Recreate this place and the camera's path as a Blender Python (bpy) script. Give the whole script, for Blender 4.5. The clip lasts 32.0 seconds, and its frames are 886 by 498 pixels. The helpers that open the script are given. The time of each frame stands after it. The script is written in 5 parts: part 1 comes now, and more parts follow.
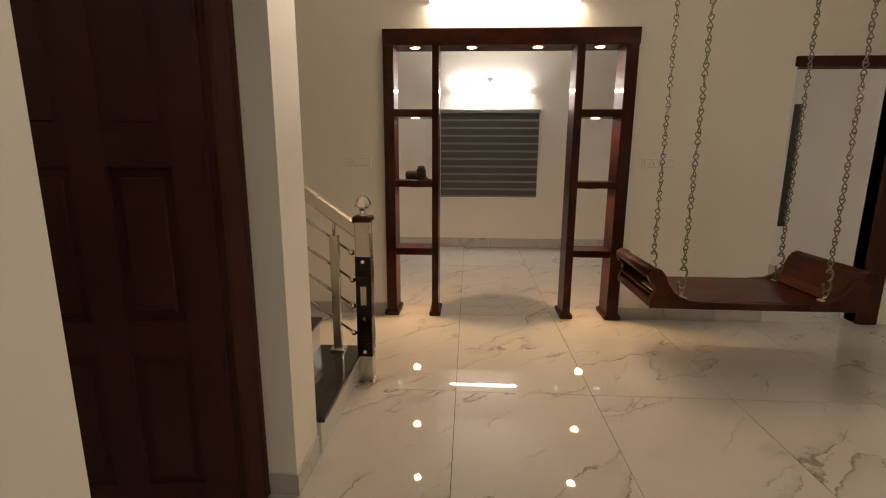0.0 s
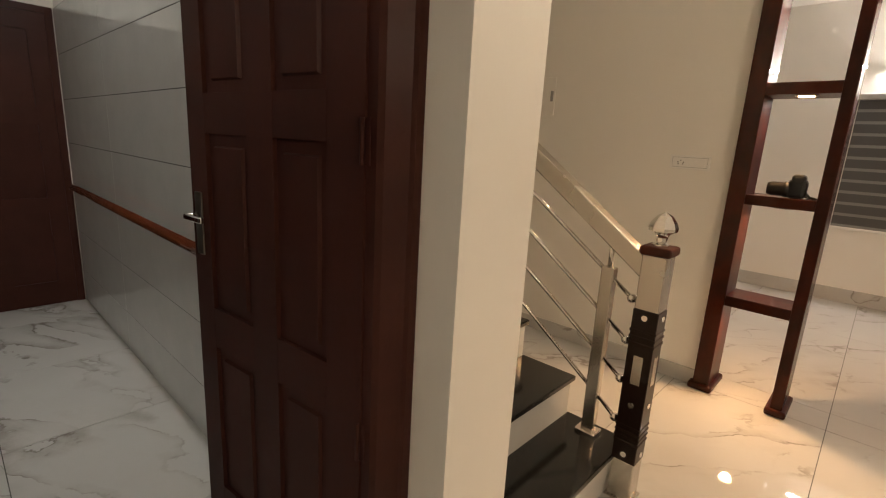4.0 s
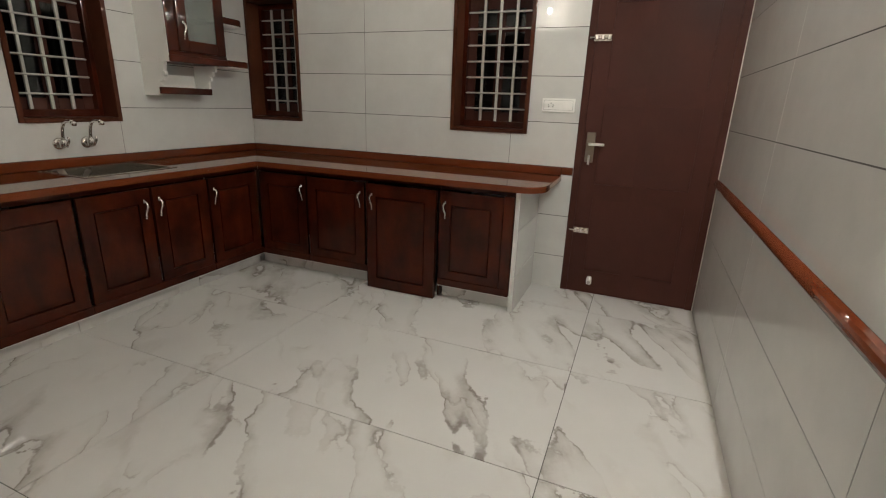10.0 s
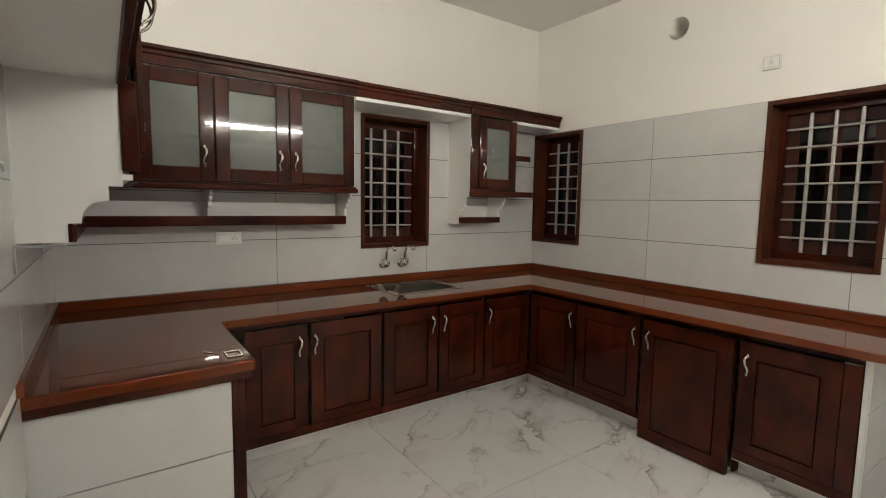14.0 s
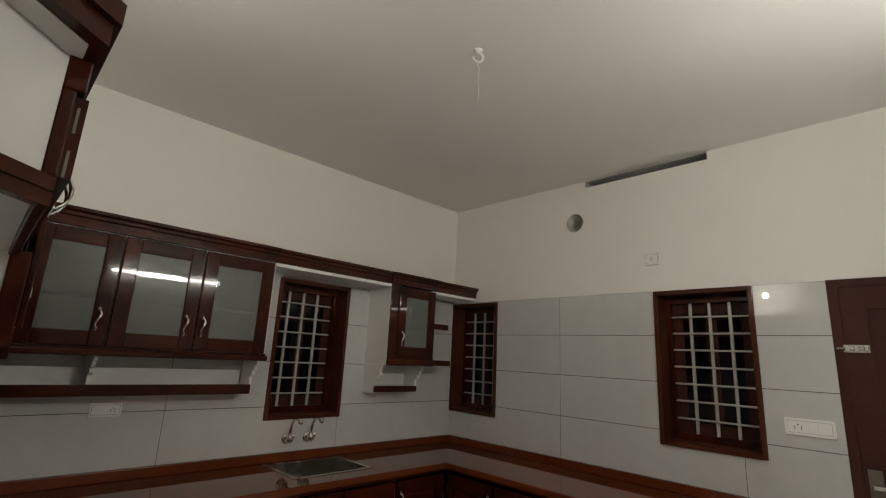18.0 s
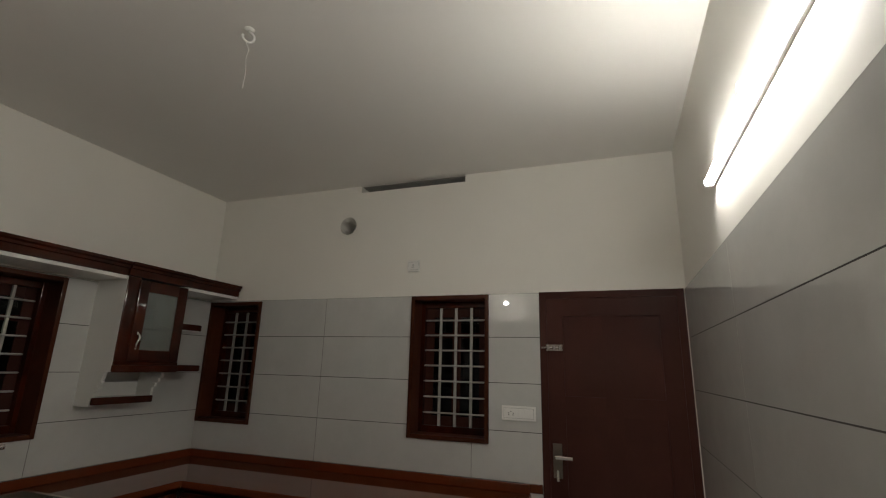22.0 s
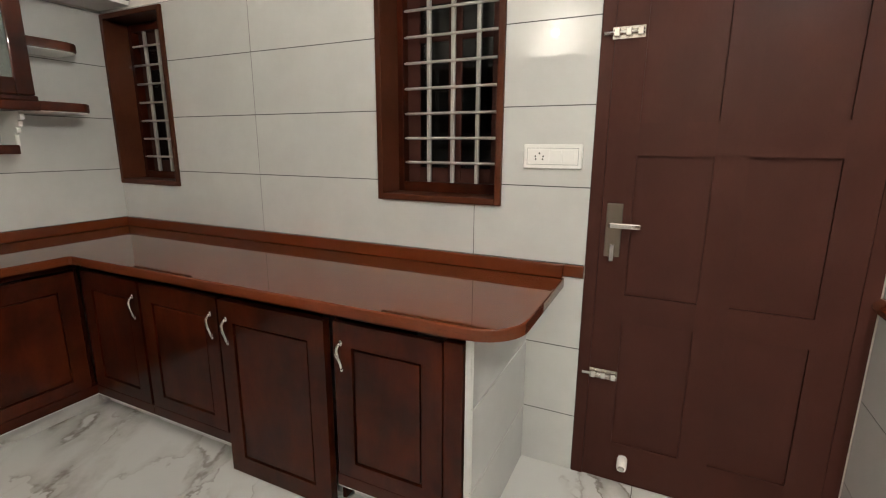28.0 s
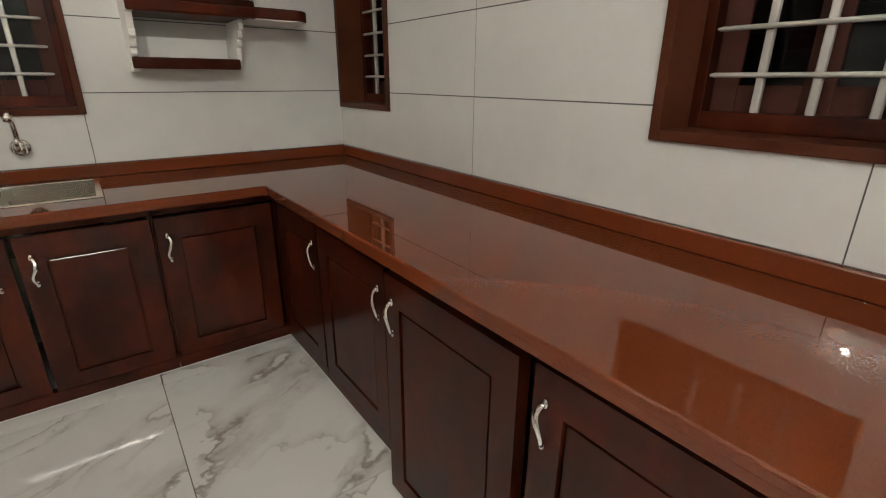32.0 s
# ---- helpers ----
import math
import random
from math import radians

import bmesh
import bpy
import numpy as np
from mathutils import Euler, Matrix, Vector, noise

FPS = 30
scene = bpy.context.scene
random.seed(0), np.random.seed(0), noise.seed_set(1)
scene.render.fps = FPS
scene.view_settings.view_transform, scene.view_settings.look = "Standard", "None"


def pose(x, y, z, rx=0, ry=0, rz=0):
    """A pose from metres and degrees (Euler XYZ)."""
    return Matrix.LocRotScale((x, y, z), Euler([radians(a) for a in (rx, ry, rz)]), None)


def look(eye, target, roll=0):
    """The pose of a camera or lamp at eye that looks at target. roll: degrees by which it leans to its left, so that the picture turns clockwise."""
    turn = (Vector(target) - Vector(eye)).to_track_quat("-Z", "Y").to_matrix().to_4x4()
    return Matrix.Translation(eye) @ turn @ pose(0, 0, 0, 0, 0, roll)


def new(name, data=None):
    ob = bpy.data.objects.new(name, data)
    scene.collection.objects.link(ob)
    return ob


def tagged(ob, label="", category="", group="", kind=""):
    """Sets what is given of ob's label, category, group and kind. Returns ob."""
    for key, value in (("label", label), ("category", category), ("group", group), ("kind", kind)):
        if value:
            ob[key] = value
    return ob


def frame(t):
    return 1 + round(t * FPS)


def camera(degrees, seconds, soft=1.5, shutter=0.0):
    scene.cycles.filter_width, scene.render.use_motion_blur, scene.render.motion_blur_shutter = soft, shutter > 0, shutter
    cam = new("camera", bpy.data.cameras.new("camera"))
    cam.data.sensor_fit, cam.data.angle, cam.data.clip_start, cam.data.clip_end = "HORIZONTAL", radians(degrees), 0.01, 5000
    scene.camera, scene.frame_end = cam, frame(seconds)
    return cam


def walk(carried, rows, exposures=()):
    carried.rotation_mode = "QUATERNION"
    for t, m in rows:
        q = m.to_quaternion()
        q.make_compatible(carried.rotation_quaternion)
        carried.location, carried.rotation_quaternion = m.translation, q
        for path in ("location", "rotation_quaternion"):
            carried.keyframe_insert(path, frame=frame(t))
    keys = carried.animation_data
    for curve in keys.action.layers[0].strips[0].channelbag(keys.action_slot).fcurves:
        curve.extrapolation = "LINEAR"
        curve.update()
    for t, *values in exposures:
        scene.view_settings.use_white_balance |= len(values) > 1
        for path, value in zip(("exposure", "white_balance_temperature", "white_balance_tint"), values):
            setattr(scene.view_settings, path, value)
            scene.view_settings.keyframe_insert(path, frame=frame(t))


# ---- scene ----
cam = camera(86.4, 32.0, soft=1.15)
PATH = [
    (0, (-0.308, 0.148, 1.388), (-0.412, 2.105, 0.99), 0.3),
    (0.5, (-0.292, 0.315, 1.384), (-0.487, 2.265, 0.981), 0.9),
    (1, (-0.289, 0.462, 1.391), (-0.611, 2.392, 0.977), 1.5),
    (1.5, (-0.272, 0.586, 1.384), (-0.731, 2.488, 0.966), 1.6),
    (2, (-0.25, 0.725, 1.374), (-0.87, 2.581, 0.959), 1.9),
    (2.5, (-0.237, 0.819, 1.355), (-1.008, 2.619, 0.949), 2.1),
    (4.5, (-0.445, 1.173, 1.347), (-1.953, 2.4, 0.879), 2.9),
    (5, (-0.531, 1.227, 1.346), (-2.203, 2.21, 0.856), 2.1),
    (5.5, (-0.62, 1.293, 1.337), (-2.418, 2.017, 0.846), 1.7),
    (6, (-0.712, 1.36, 1.341), (-2.593, 1.823, 0.846), 1.3),
    (6.5, (-0.784, 1.39, 1.342), (-2.702, 1.682, 0.856), 1.5),
    (7, (-0.886, 1.41, 1.338), (-2.821, 1.559, 0.853), 1.4),
    (7.5, (-1.012, 1.409, 1.323), (-2.956, 1.451, 0.858), 1.9),
    (8, (-1.123, 1.387, 1.342), (-3.065, 1.303, 0.871), 1.9),
    (8.5, (-1.199, 1.366, 1.322), (-3.127, 1.15, 0.836), 1.9),
    (9, (-1.26, 1.353, 1.331), (-3.151, 0.978, 0.796), 1.9),
    (9.5, (-1.327, 1.337, 1.297), (-3.173, 0.799, 0.746), 1.9),
    (10, (-1.366, 1.322, 1.296), (-3.136, 0.601, 0.707), 2.0),
    (10.5, (-1.378, 1.301, 1.286), (-3.062, 0.414, 0.672), 2.0),
    (11, (-1.405, 1.267, 1.277), (-2.981, 0.211, 0.646), 1.6),
    (11.5, (-1.422, 1.229, 1.28), (-2.913, 0.052, 0.656), 1.5),
    (12, (-1.432, 1.202, 1.301), (-2.855, -0.08, 0.726), 1.4),
    (12.5, (-1.45, 1.194, 1.331), (-2.8, -0.192, 0.826), 1.2),
    (13, (-1.46, 1.206, 1.373), (-2.733, -0.282, 0.968), 1.0),
    (13.5, (-1.463, 1.21, 1.409), (-2.672, -0.353, 1.106), 0.8),
    (14, (-1.469, 1.212, 1.445), (-2.625, -0.409, 1.255), 0.9),
    (14.5, (-1.472, 1.225, 1.493), (-2.591, -0.43, 1.412), 1.0),
    (16.5, (-1.459, 1.229, 1.549), (-2.659, -0.341, 1.854), 2.2),
    (17, (-1.465, 1.232, 1.569), (-2.725, -0.28, 1.926), 2.2),
    (17.5, (-1.472, 1.244, 1.58), (-2.787, -0.206, 1.99), 2.5),
    (18, (-1.475, 1.257, 1.577), (-2.831, -0.143, 2.027), 2.9),
    (18.5, (-1.481, 1.261, 1.59), (-2.886, -0.078, 2.072), 2.9),
    (19, (-1.49, 1.282, 1.59), (-2.935, 0.002, 2.113), 2.8),
    (19.5, (-1.503, 1.296, 1.596), (-3.005, 0.1, 2.153), 2.6),
    (20, (-1.504, 1.295, 1.616), (-3.074, 0.195, 2.19), 2.6),
    (20.5, (-1.523, 1.323, 1.618), (-3.154, 0.329, 2.211), 2.6),
    (21, (-1.522, 1.335, 1.621), (-3.221, 0.458, 2.207), 2.4),
    (21.5, (-1.528, 1.35, 1.605), (-3.294, 0.59, 2.155), 2.0),
    (22, (-1.554, 1.36, 1.585), (-3.377, 0.699, 2.073), 1.5),
    (22.5, (-1.625, 1.37, 1.551), (-3.498, 0.796, 1.954), 1.0),
    (23, (-1.728, 1.361, 1.512), (-3.64, 0.861, 1.816), 0.3),
    (23.5, (-1.852, 1.358, 1.477), (-3.791, 0.906, 1.668), -0.1),
    (24, (-1.946, 1.348, 1.457), (-3.902, 0.937, 1.527), -0.3),
    (24.5, (-2.068, 1.316, 1.385), (-4.029, 0.925, 1.337), -0.3),
    (26.5, (-2.588, 1.196, 1.367), (-4.486, 0.671, 1.018), -0.4),
    (27, (-2.726, 1.207, 1.372), (-4.58, 0.569, 0.978), -0.1),
    (27.5, (-2.83, 1.195, 1.359), (-4.645, 0.456, 0.962), 0.3),
    (28, (-2.93, 1.161, 1.35), (-4.693, 0.321, 0.921), 0.3),
    (28.5, (-3.044, 1.127, 1.322), (-4.755, 0.187, 0.887), 0.5),
    (29, (-3.16, 1.066, 1.31), (-4.81, 0.036, 0.843), 0.7),
    (29.5, (-3.245, 1.025, 1.307), (-4.826, -0.085, 0.789), 0.5),
    (30, (-3.324, 0.969, 1.306), (-4.824, -0.227, 0.737), 0.1),
    (30.5, (-3.396, 0.892, 1.28), (-4.819, -0.388, 0.698), 0.1),
    (31, (-3.464, 0.807, 1.27), (-4.798, -0.554, 0.663), 0.3),
    (31.5, (-3.506, 0.734, 1.273), (-4.745, -0.698, 0.628), 0.2),
    (32, (-3.55, 0.67, 1.257), (-4.672, -0.842, 0.582), 0.3),
]

# exposure of the filming camera: it opens and closes as the view changes
EXPOSURES = [(0.0, -1.46), (1.0, -1.22), (2.0, -1.05), (3.5, -0.97), (4.5, -0.80), (5.0, -0.60), (6.0, -0.17), (7.0, 0.38), (8.0, 0.49), (9.0, 0.40), (10.0, 0.21), (11.5, 0.15), (13.0, 0.28), (14.5, 0.30), (16.5, -0.18), (18.0, -0.66), (19.0, -0.83), (20.0, -1.00), (21.0, -1.20), (22.0, -1.22), (23.0, -0.84), (24.0, -0.37), (24.5, -0.20), (26.5, 0.46), (28.0, 0.62), (30.0, 0.60), (32.0, 0.58)]
walk(cam, [(t, look(eye, target, roll)) for t, eye, target, roll in PATH], EXPOSURES)

# ---- plan (metres) ----
XW, XE, XH = -4.765, -1.225, -0.993      # kitchen west face, kitchen east face, hall face of the east wall
YS, YN, YB = -1.948, 1.787, 2.094        # kitchen south face, north face, stair side of the north wall
ZC, ZH = 3.025, 3.08                     # ceilings of kitchen and hall
YP, YR = 4.10, 7.20                      # hall wall with the wooden portal, far wall of the room behind
TOP = 0.84                               # worktop
CT = 2.095                               # upper edge of the wall tiles

# ---- night sky ----
world = bpy.data.worlds.new("night")
scene.world = world
world.use_nodes = True
world.node_tree.nodes["Background"].inputs[0].default_value = (0.02, 0.025, 0.04, 1)
world.node_tree.nodes["Background"].inputs[1].default_value = 0.05


def lamp(name, kind, energy, color, m, **more):
    data = bpy.data.lights.new(name, kind)
    data.energy, data.color = energy, color
    if kind == "SPOT":
        data.spot_size, data.spot_blend, data.shadow_soft_size = radians(166), 0.6, 0.03
    ob = new(name, data)
    ob.matrix_world = m
    return ob


# ---- materials ----
def nodes_of(name):
    mat = bpy.data.materials.new(name)
    mat.use_nodes = True
    nt = mat.node_tree
    return mat, nt, nt.nodes["Principled BSDF"]


def add(nt, kind, **values):
    n = nt.nodes.new(kind)
    for key, v in values.items():
        if key in n.inputs:
            n.inputs[key].default_value = v
        else:
            setattr(n, key, v)
    return n


def mix(nt, fac, a, b, mode="MIX"):
    n = nt.nodes.new("ShaderNodeMix")
    n.data_type, n.blend_type = "RGBA", mode
    for sock, v in ((n.inputs[0], fac), (n.inputs[6], a), (n.inputs[7], b)):
        if isinstance(v, bpy.types.NodeSocket):
            nt.links.new(v, sock)
        elif isinstance(v, (int, float)):
            sock.default_value = v
        else:
            sock.default_value = (*v[:3], 1)
    return n.outputs[2]


def ramp(nt, fac, *stops):
    n = nt.nodes.new("ShaderNodeValToRGB")
    while len(n.color_ramp.elements) < len(stops):
        n.color_ramp.elements.new(0.5)
    for e, (p, c) in zip(n.color_ramp.elements, stops):
        e.position = p
        e.color = (c, c, c, 1) if isinstance(c, (int, float)) else (*c, 1)
    nt.links.new(fac, n.inputs[0])
    return n.outputs[0]


def calc(nt, op, a, b=None):
    n = nt.nodes.new("ShaderNodeMath")
    n.operation = op
    for sock, v in ((n.inputs[0], a), (n.inputs[1], b)):
        if isinstance(v, bpy.types.NodeSocket):
            nt.links.new(v, sock)
        elif v is not None:
            sock.default_value = v
    return n.outputs[0]


def coords(nt, scale=(1, 1, 1), shuffle=False):
    tc = nt.nodes.new("ShaderNodeTexCoord")
    mp = nt.nodes.new("ShaderNodeMapping")
    mp.inputs["Scale"].default_value = scale
    nt.links.new(tc.outputs["Object"], mp.inputs["Vector"])
    if shuffle:
        oi = nt.nodes.new("ShaderNodeObjectInfo")
        sc = add(nt, "ShaderNodeVectorMath", operation="SCALE")
        sc.inputs[0].default_value = (37.0, 61.0, 23.0)
        nt.links.new(oi.outputs["Random"], sc.inputs["Scale"])
        nt.links.new(sc.outputs[0], mp.inputs["Location"])
    return mp.outputs[0]


def noise_of(nt, vec, scale, detail=4, rough=0.55, distortion=0.0):
    n = add(nt, "ShaderNodeTexNoise", Scale=scale, Detail=detail, Roughness=rough, Distortion=distortion)
    nt.links.new(vec, n.inputs["Vector"])
    return n.outputs["Fac"]


def bump_of(nt, bsdf, height, strength=0.1, distance=0.002):
    b = add(nt, "ShaderNodeBump", Strength=strength, Distance=distance)
    nt.links.new(height, b.inputs["Height"])
    nt.links.new(b.outputs[0], bsdf.inputs["Normal"])


def plain(name, color, rough=0.5, metal=0.0, vary=0.08, grain=60, bump=0.05, rvary=0.1, coat=0.0):
    """A painted, plastic, stone or metal surface with variation at two scales."""
    mat, nt, b = nodes_of(name)
    v = coords(nt)
    fine, large = noise_of(nt, v, grain, 5), noise_of(nt, v, 2.3, 4)
    dark = tuple(c * (1 - vary) for c in color)
    light = tuple(min(1, c * (1 + vary)) for c in color)
    c = mix(nt, large, dark, light)
    c = mix(nt, ramp(nt, fine, (0.35, 0.0), (0.7, vary)), c, dark)
    nt.links.new(c, b.inputs["Base Color"])
    nt.links.new(ramp(nt, large, (0.3, max(0.02, rough - rvary * 0.5)), (0.75, rough + rvary * 0.5)), b.inputs["Roughness"])
    b.inputs["Metallic"].default_value = metal
    b.inputs["Coat Weight"].default_value = coat
    b.inputs["Coat Roughness"].default_value = 0.06
    if bump:
        bump_of(nt, b, fine, bump)
    return mat


def timber(name, dark, light, along=2, rough=0.45, coat=0.42, coat_rough=0.03, contrast=1.0, shine=0.05):
    """Varnished hardwood; along: the axis of its grain."""
    mat, nt, b = nodes_of(name)
    s = [7.5, 7.5, 7.5]
    s[along] = 2.4
    v = coords(nt, tuple(s), shuffle=True)
    grain = noise_of(nt, v, 1.2, 5, 0.55, 0.5)
    pores = noise_of(nt, coords(nt, tuple(x * 9 for x in s), shuffle=True), 1.5, 3)
    broad = noise_of(nt, coords(nt, (1, 1, 1), shuffle=True), 4.2, 4)
    c = mix(nt, ramp(nt, grain, (0.28, 0.25 * contrast), (0.74, 0.72 * contrast)), dark, light)
    c = mix(nt, ramp(nt, pores, (0.30, 0.12), (0.48, 0.0)), c, tuple(x * 0.4 for x in dark))
    c = mix(nt, ramp(nt, broad, (0.36, 0.6), (0.62, 0.0)), c, tuple(x * 0.8 for x in dark))
    nt.links.new(c, b.inputs["Base Color"])
    nt.links.new(ramp(nt, broad, (0.3, rough - 0.06), (0.7, rough + 0.08)), b.inputs["Roughness"])
    b.inputs["Coat Weight"].default_value = coat
    b.inputs["Coat Roughness"].default_value = coat_rough
    b.inputs["Specular IOR Level"].default_value = shine
    bump_of(nt, b, pores, 0.06, 0.001)
    return mat


def marble(name, along, smears=1.0, base=1.0):
    """Polished white porcelain with streaky veins, sharp on one side and smeared on the other; along: their heading in degrees."""
    mat, nt, b = nodes_of(name)
    v0 = coords(nt, (1.0, 1.0, 1.0), shuffle=True)
    turn = nt.nodes.new("ShaderNodeMapping")
    turn.inputs["Rotation"].default_value = (0, 0, radians(-along))
    nt.links.new(v0, turn.inputs["Vector"])
    pull_out = nt.nodes.new("ShaderNodeMapping")
    pull_out.inputs["Scale"].default_value = (0.30, 1.0, 1.0)
    nt.links.new(turn.outputs[0], pull_out.inputs["Vector"])

    def bent(scale, amount, detail):
        w = add(nt, "ShaderNodeTexNoise", Scale=scale, Detail=detail, Roughness=0.62)
        nt.links.new(v0, w.inputs["Vector"])
        s = add(nt, "ShaderNodeVectorMath", operation="SCALE", Scale=amount)
        nt.links.new(w.outputs["Color"], s.inputs[0])
        t = add(nt, "ShaderNodeVectorMath", operation="ADD")
        nt.links.new(pull_out.outputs[0], t.inputs[0])
        nt.links.new(s.outputs[0], t.inputs[1])
        return t.outputs[0]

    broad, fine = noise_of(nt, bent(3.2, 0.16, 5), 2.1, 2, 0.5), noise_of(nt, bent(4.2, 0.13, 5), 3.9, 2, 0.5)
    where, where2 = noise_of(nt, v0, 1.6, 2, 0.5), noise_of(nt, v0, 2.3, 2, 0.5)
    thin, cloud = noise_of(nt, v0, 7.0, 3, 0.6), noise_of(nt, v0, 2.6, 4)
    streak = noise_of(nt, bent(3.0, 0.10, 4), 9.0, 4, 0.65)
    line = calc(nt, "MULTIPLY", ramp(nt, broad, (0.4925, 0.0), (0.4965, 1.0), (0.5000, 1.0), (0.5060, 0.0)), ramp(nt, thin, (0.40, 0.1), (0.56, 1.0)))
    fork = calc(nt, "MULTIPLY", ramp(nt, fine, (0.489, 0.0), (0.497, 1.0), (0.500, 1.0), (0.511, 0.0)), ramp(nt, where2, (0.50, 0.0), (0.57, 1.0)))
    fork = calc(nt, "MULTIPLY", fork, ramp(nt, thin, (0.42, 0.0), (0.58, 1.0)))
    smear = calc(nt, "MULTIPLY", ramp(nt, broad, (0.492, 0.0), (0.499, 1.0), (0.518, 0.7), (0.552, 0.0)), ramp(nt, streak, (0.36, 0.25), (0.60, 1.0)))
    gate = ramp(nt, where, (0.42, 0.0), (0.52, 1.0))
    line, smear = calc(nt, "MULTIPLY", line, gate), calc(nt, "MULTIPLY", smear, gate)
    soft = calc(nt, "MULTIPLY", ramp(nt, fine, (0.495, 0.0), (0.505, 0.8), (0.56, 0.0)), ramp(nt, where2, (0.46, 0.0), (0.58, 1.0)))
    c = mix(nt, cloud, tuple(x * base for x in (0.61, 0.60, 0.58)), tuple(x * base for x in (0.70, 0.69, 0.67)))
    c = mix(nt, calc(nt, "MULTIPLY", soft, 0.40 * smears), c, (0.42, 0.39, 0.36))
    c = mix(nt, calc(nt, "MULTIPLY", smear, 0.80 * smears), c, (0.36, 0.33, 0.30))
    c = mix(nt, calc(nt, "MULTIPLY", fork, 0.55), c, (0.25, 0.215, 0.185))
    c = mix(nt, calc(nt, "MULTIPLY", line, 0.72), c, (0.19, 0.16, 0.135))
    nt.links.new(c, b.inputs["Base Color"])
    nt.links.new(ramp(nt, cloud, (0.3, 0.012), (0.7, 0.03)), b.inputs["Roughness"])
    b.inputs["IOR"].default_value = 1.6
    return mat


def ceramic(name, color):
    """Glossy rectified wall tile with faint stone clouding."""
    mat, nt, b = nodes_of(name)
    v = coords(nt, (1, 1, 1), shuffle=True)
    cl = noise_of(nt, v, 4.5, 6, 0.65)
    c = mix(nt, ramp(nt, cl, (0.3, 0.0), (0.7, 1.0)), tuple(x * 0.94 for x in color), tuple(min(1, x * 1.03) for x in color))
    nt.links.new(c, b.inputs["Base Color"])
    nt.links.new(ramp(nt, cl, (0.3, 0.012), (0.7, 0.02)), b.inputs["Roughness"])
    b.inputs["IOR"].default_value = 1.72
    return mat


def granite(name, base, speck, light, rough=0.08, size=260):
    mat, nt, b = nodes_of(name)
    v = coords(nt)
    a, d, e = noise_of(nt, v, size, 3, 0.7), noise_of(nt, v, size * 0.45, 4, 0.7), noise_of(nt, v, 3.0, 4)
    c = mix(nt, ramp(nt, a, (0.52, 0.0), (0.66, 0.8)), base, speck)
    c = mix(nt, ramp(nt, d, (0.60, 0.0), (0.70, 0.6)), c, light)
    c = mix(nt, ramp(nt, e, (0.35, 0.0), (0.7, 0.25)), c, tuple(x * 1.25 for x in base))
    nt.links.new(c, b.inputs["Base Color"])
    nt.links.new(ramp(nt, e, (0.3, rough), (0.7, rough + 0.008)), b.inputs["Roughness"])
    return mat


def glow(name, color, strength):
    mat, nt, b = nodes_of(name)
    b.inputs["Base Color"].default_value = (0.9, 0.9, 0.9, 1)
    b.inputs["Emission Color"].default_value = (*color, 1)
    b.inputs["Emission Strength"].default_value = strength
    return mat


def glassy(name, color=(0.9, 0.95, 0.95), rough=0.02, trans=1.0, wavy=0.0):
    mat, nt, b = nodes_of(name)
    b.inputs["Base Color"].default_value = (*color, 1)
    b.inputs["Roughness"].default_value = rough
    b.inputs["Transmission Weight"].default_value = trans
    b.inputs["IOR"].default_value = 1.48
    if wavy:
        w = add(nt, "ShaderNodeTexWave", wave_type="BANDS", bands_direction="Z", Scale=28.0, Distortion=0.4)
        nt.links.new(coords(nt), w.inputs["Vector"])
        bump_of(nt, b, w.outputs["Fac"], wavy, 0.004)
    return mat


KELVIN_TUBE, WARM = (1.0, 0.97, 0.90), (1.0, 0.55, 0.23)
M_PAINT = plain("cream_wall_paint", (0.875, 0.855, 0.795), 0.55, vary=0.03, grain=180, bump=0.03)
M_HALL = plain("hall_wall_paint", (0.84, 0.815, 0.765), 0.5, vary=0.03, grain=180, bump=0.03)
M_GREEN = plain("pale_green_face", (0.62, 0.70, 0.64), 0.55, vary=0.03, grain=180, bump=0.03)
M_CEIL = plain("ceiling_paint", (0.86, 0.84, 0.80), 0.7, vary=0.03, grain=160, bump=0.03)
M_WHITE = plain("white_board", (0.80, 0.79, 0.755), 0.42, vary=0.04, grain=90, bump=0.02)
# Darker copy of M_WHITE: the dimness of end panels and undersides is coloured in.
M_PANEL = plain("darkened_white_board", (0.74, 0.73, 0.70), 0.5, vary=0.05, grain=70, bump=0.02)
M_TILE = ceramic("grey_wall_tile", (0.60, 0.60, 0.58))
M_GROUT = plain("dark_grout", (0.075, 0.072, 0.068), 0.8, vary=0.2, bump=0.2)
M_FLOOR = marble("kitchen_floor_tile", 28, 1.0, 0.95)
M_FLOORH = marble("hall_floor_tile", 44, 0.6, 0.82)
M_FGROUT = plain("floor_grout", (0.10, 0.095, 0.088), 0.7, vary=0.2)
M_WOODV = timber("mahogany_upright", (0.009, 0.0015, 0.0006), (0.094, 0.0143, 0.0039), 2, coat=0.42)
M_WOODX = timber("mahogany_lengthwise", (0.010, 0.0017, 0.0007), (0.098, 0.0152, 0.0042), 0, coat=0.42)
M_WOODY = timber("mahogany_crosswise", (0.010, 0.0017, 0.0007), (0.098, 0.0152, 0.0042), 1, coat=0.42)
M_DOOR = timber("brown_painted_door", (0.048, 0.0150, 0.0108), (0.060, 0.0195, 0.0143), 2, rough=0.58, coat=0.05, coat_rough=0.25, shine=0.12)
M_DOORR = timber("brown_painted_rail", (0.048, 0.0150, 0.0108), (0.060, 0.0195, 0.0143), 0, rough=0.58, coat=0.05, coat_rough=0.25, shine=0.12)
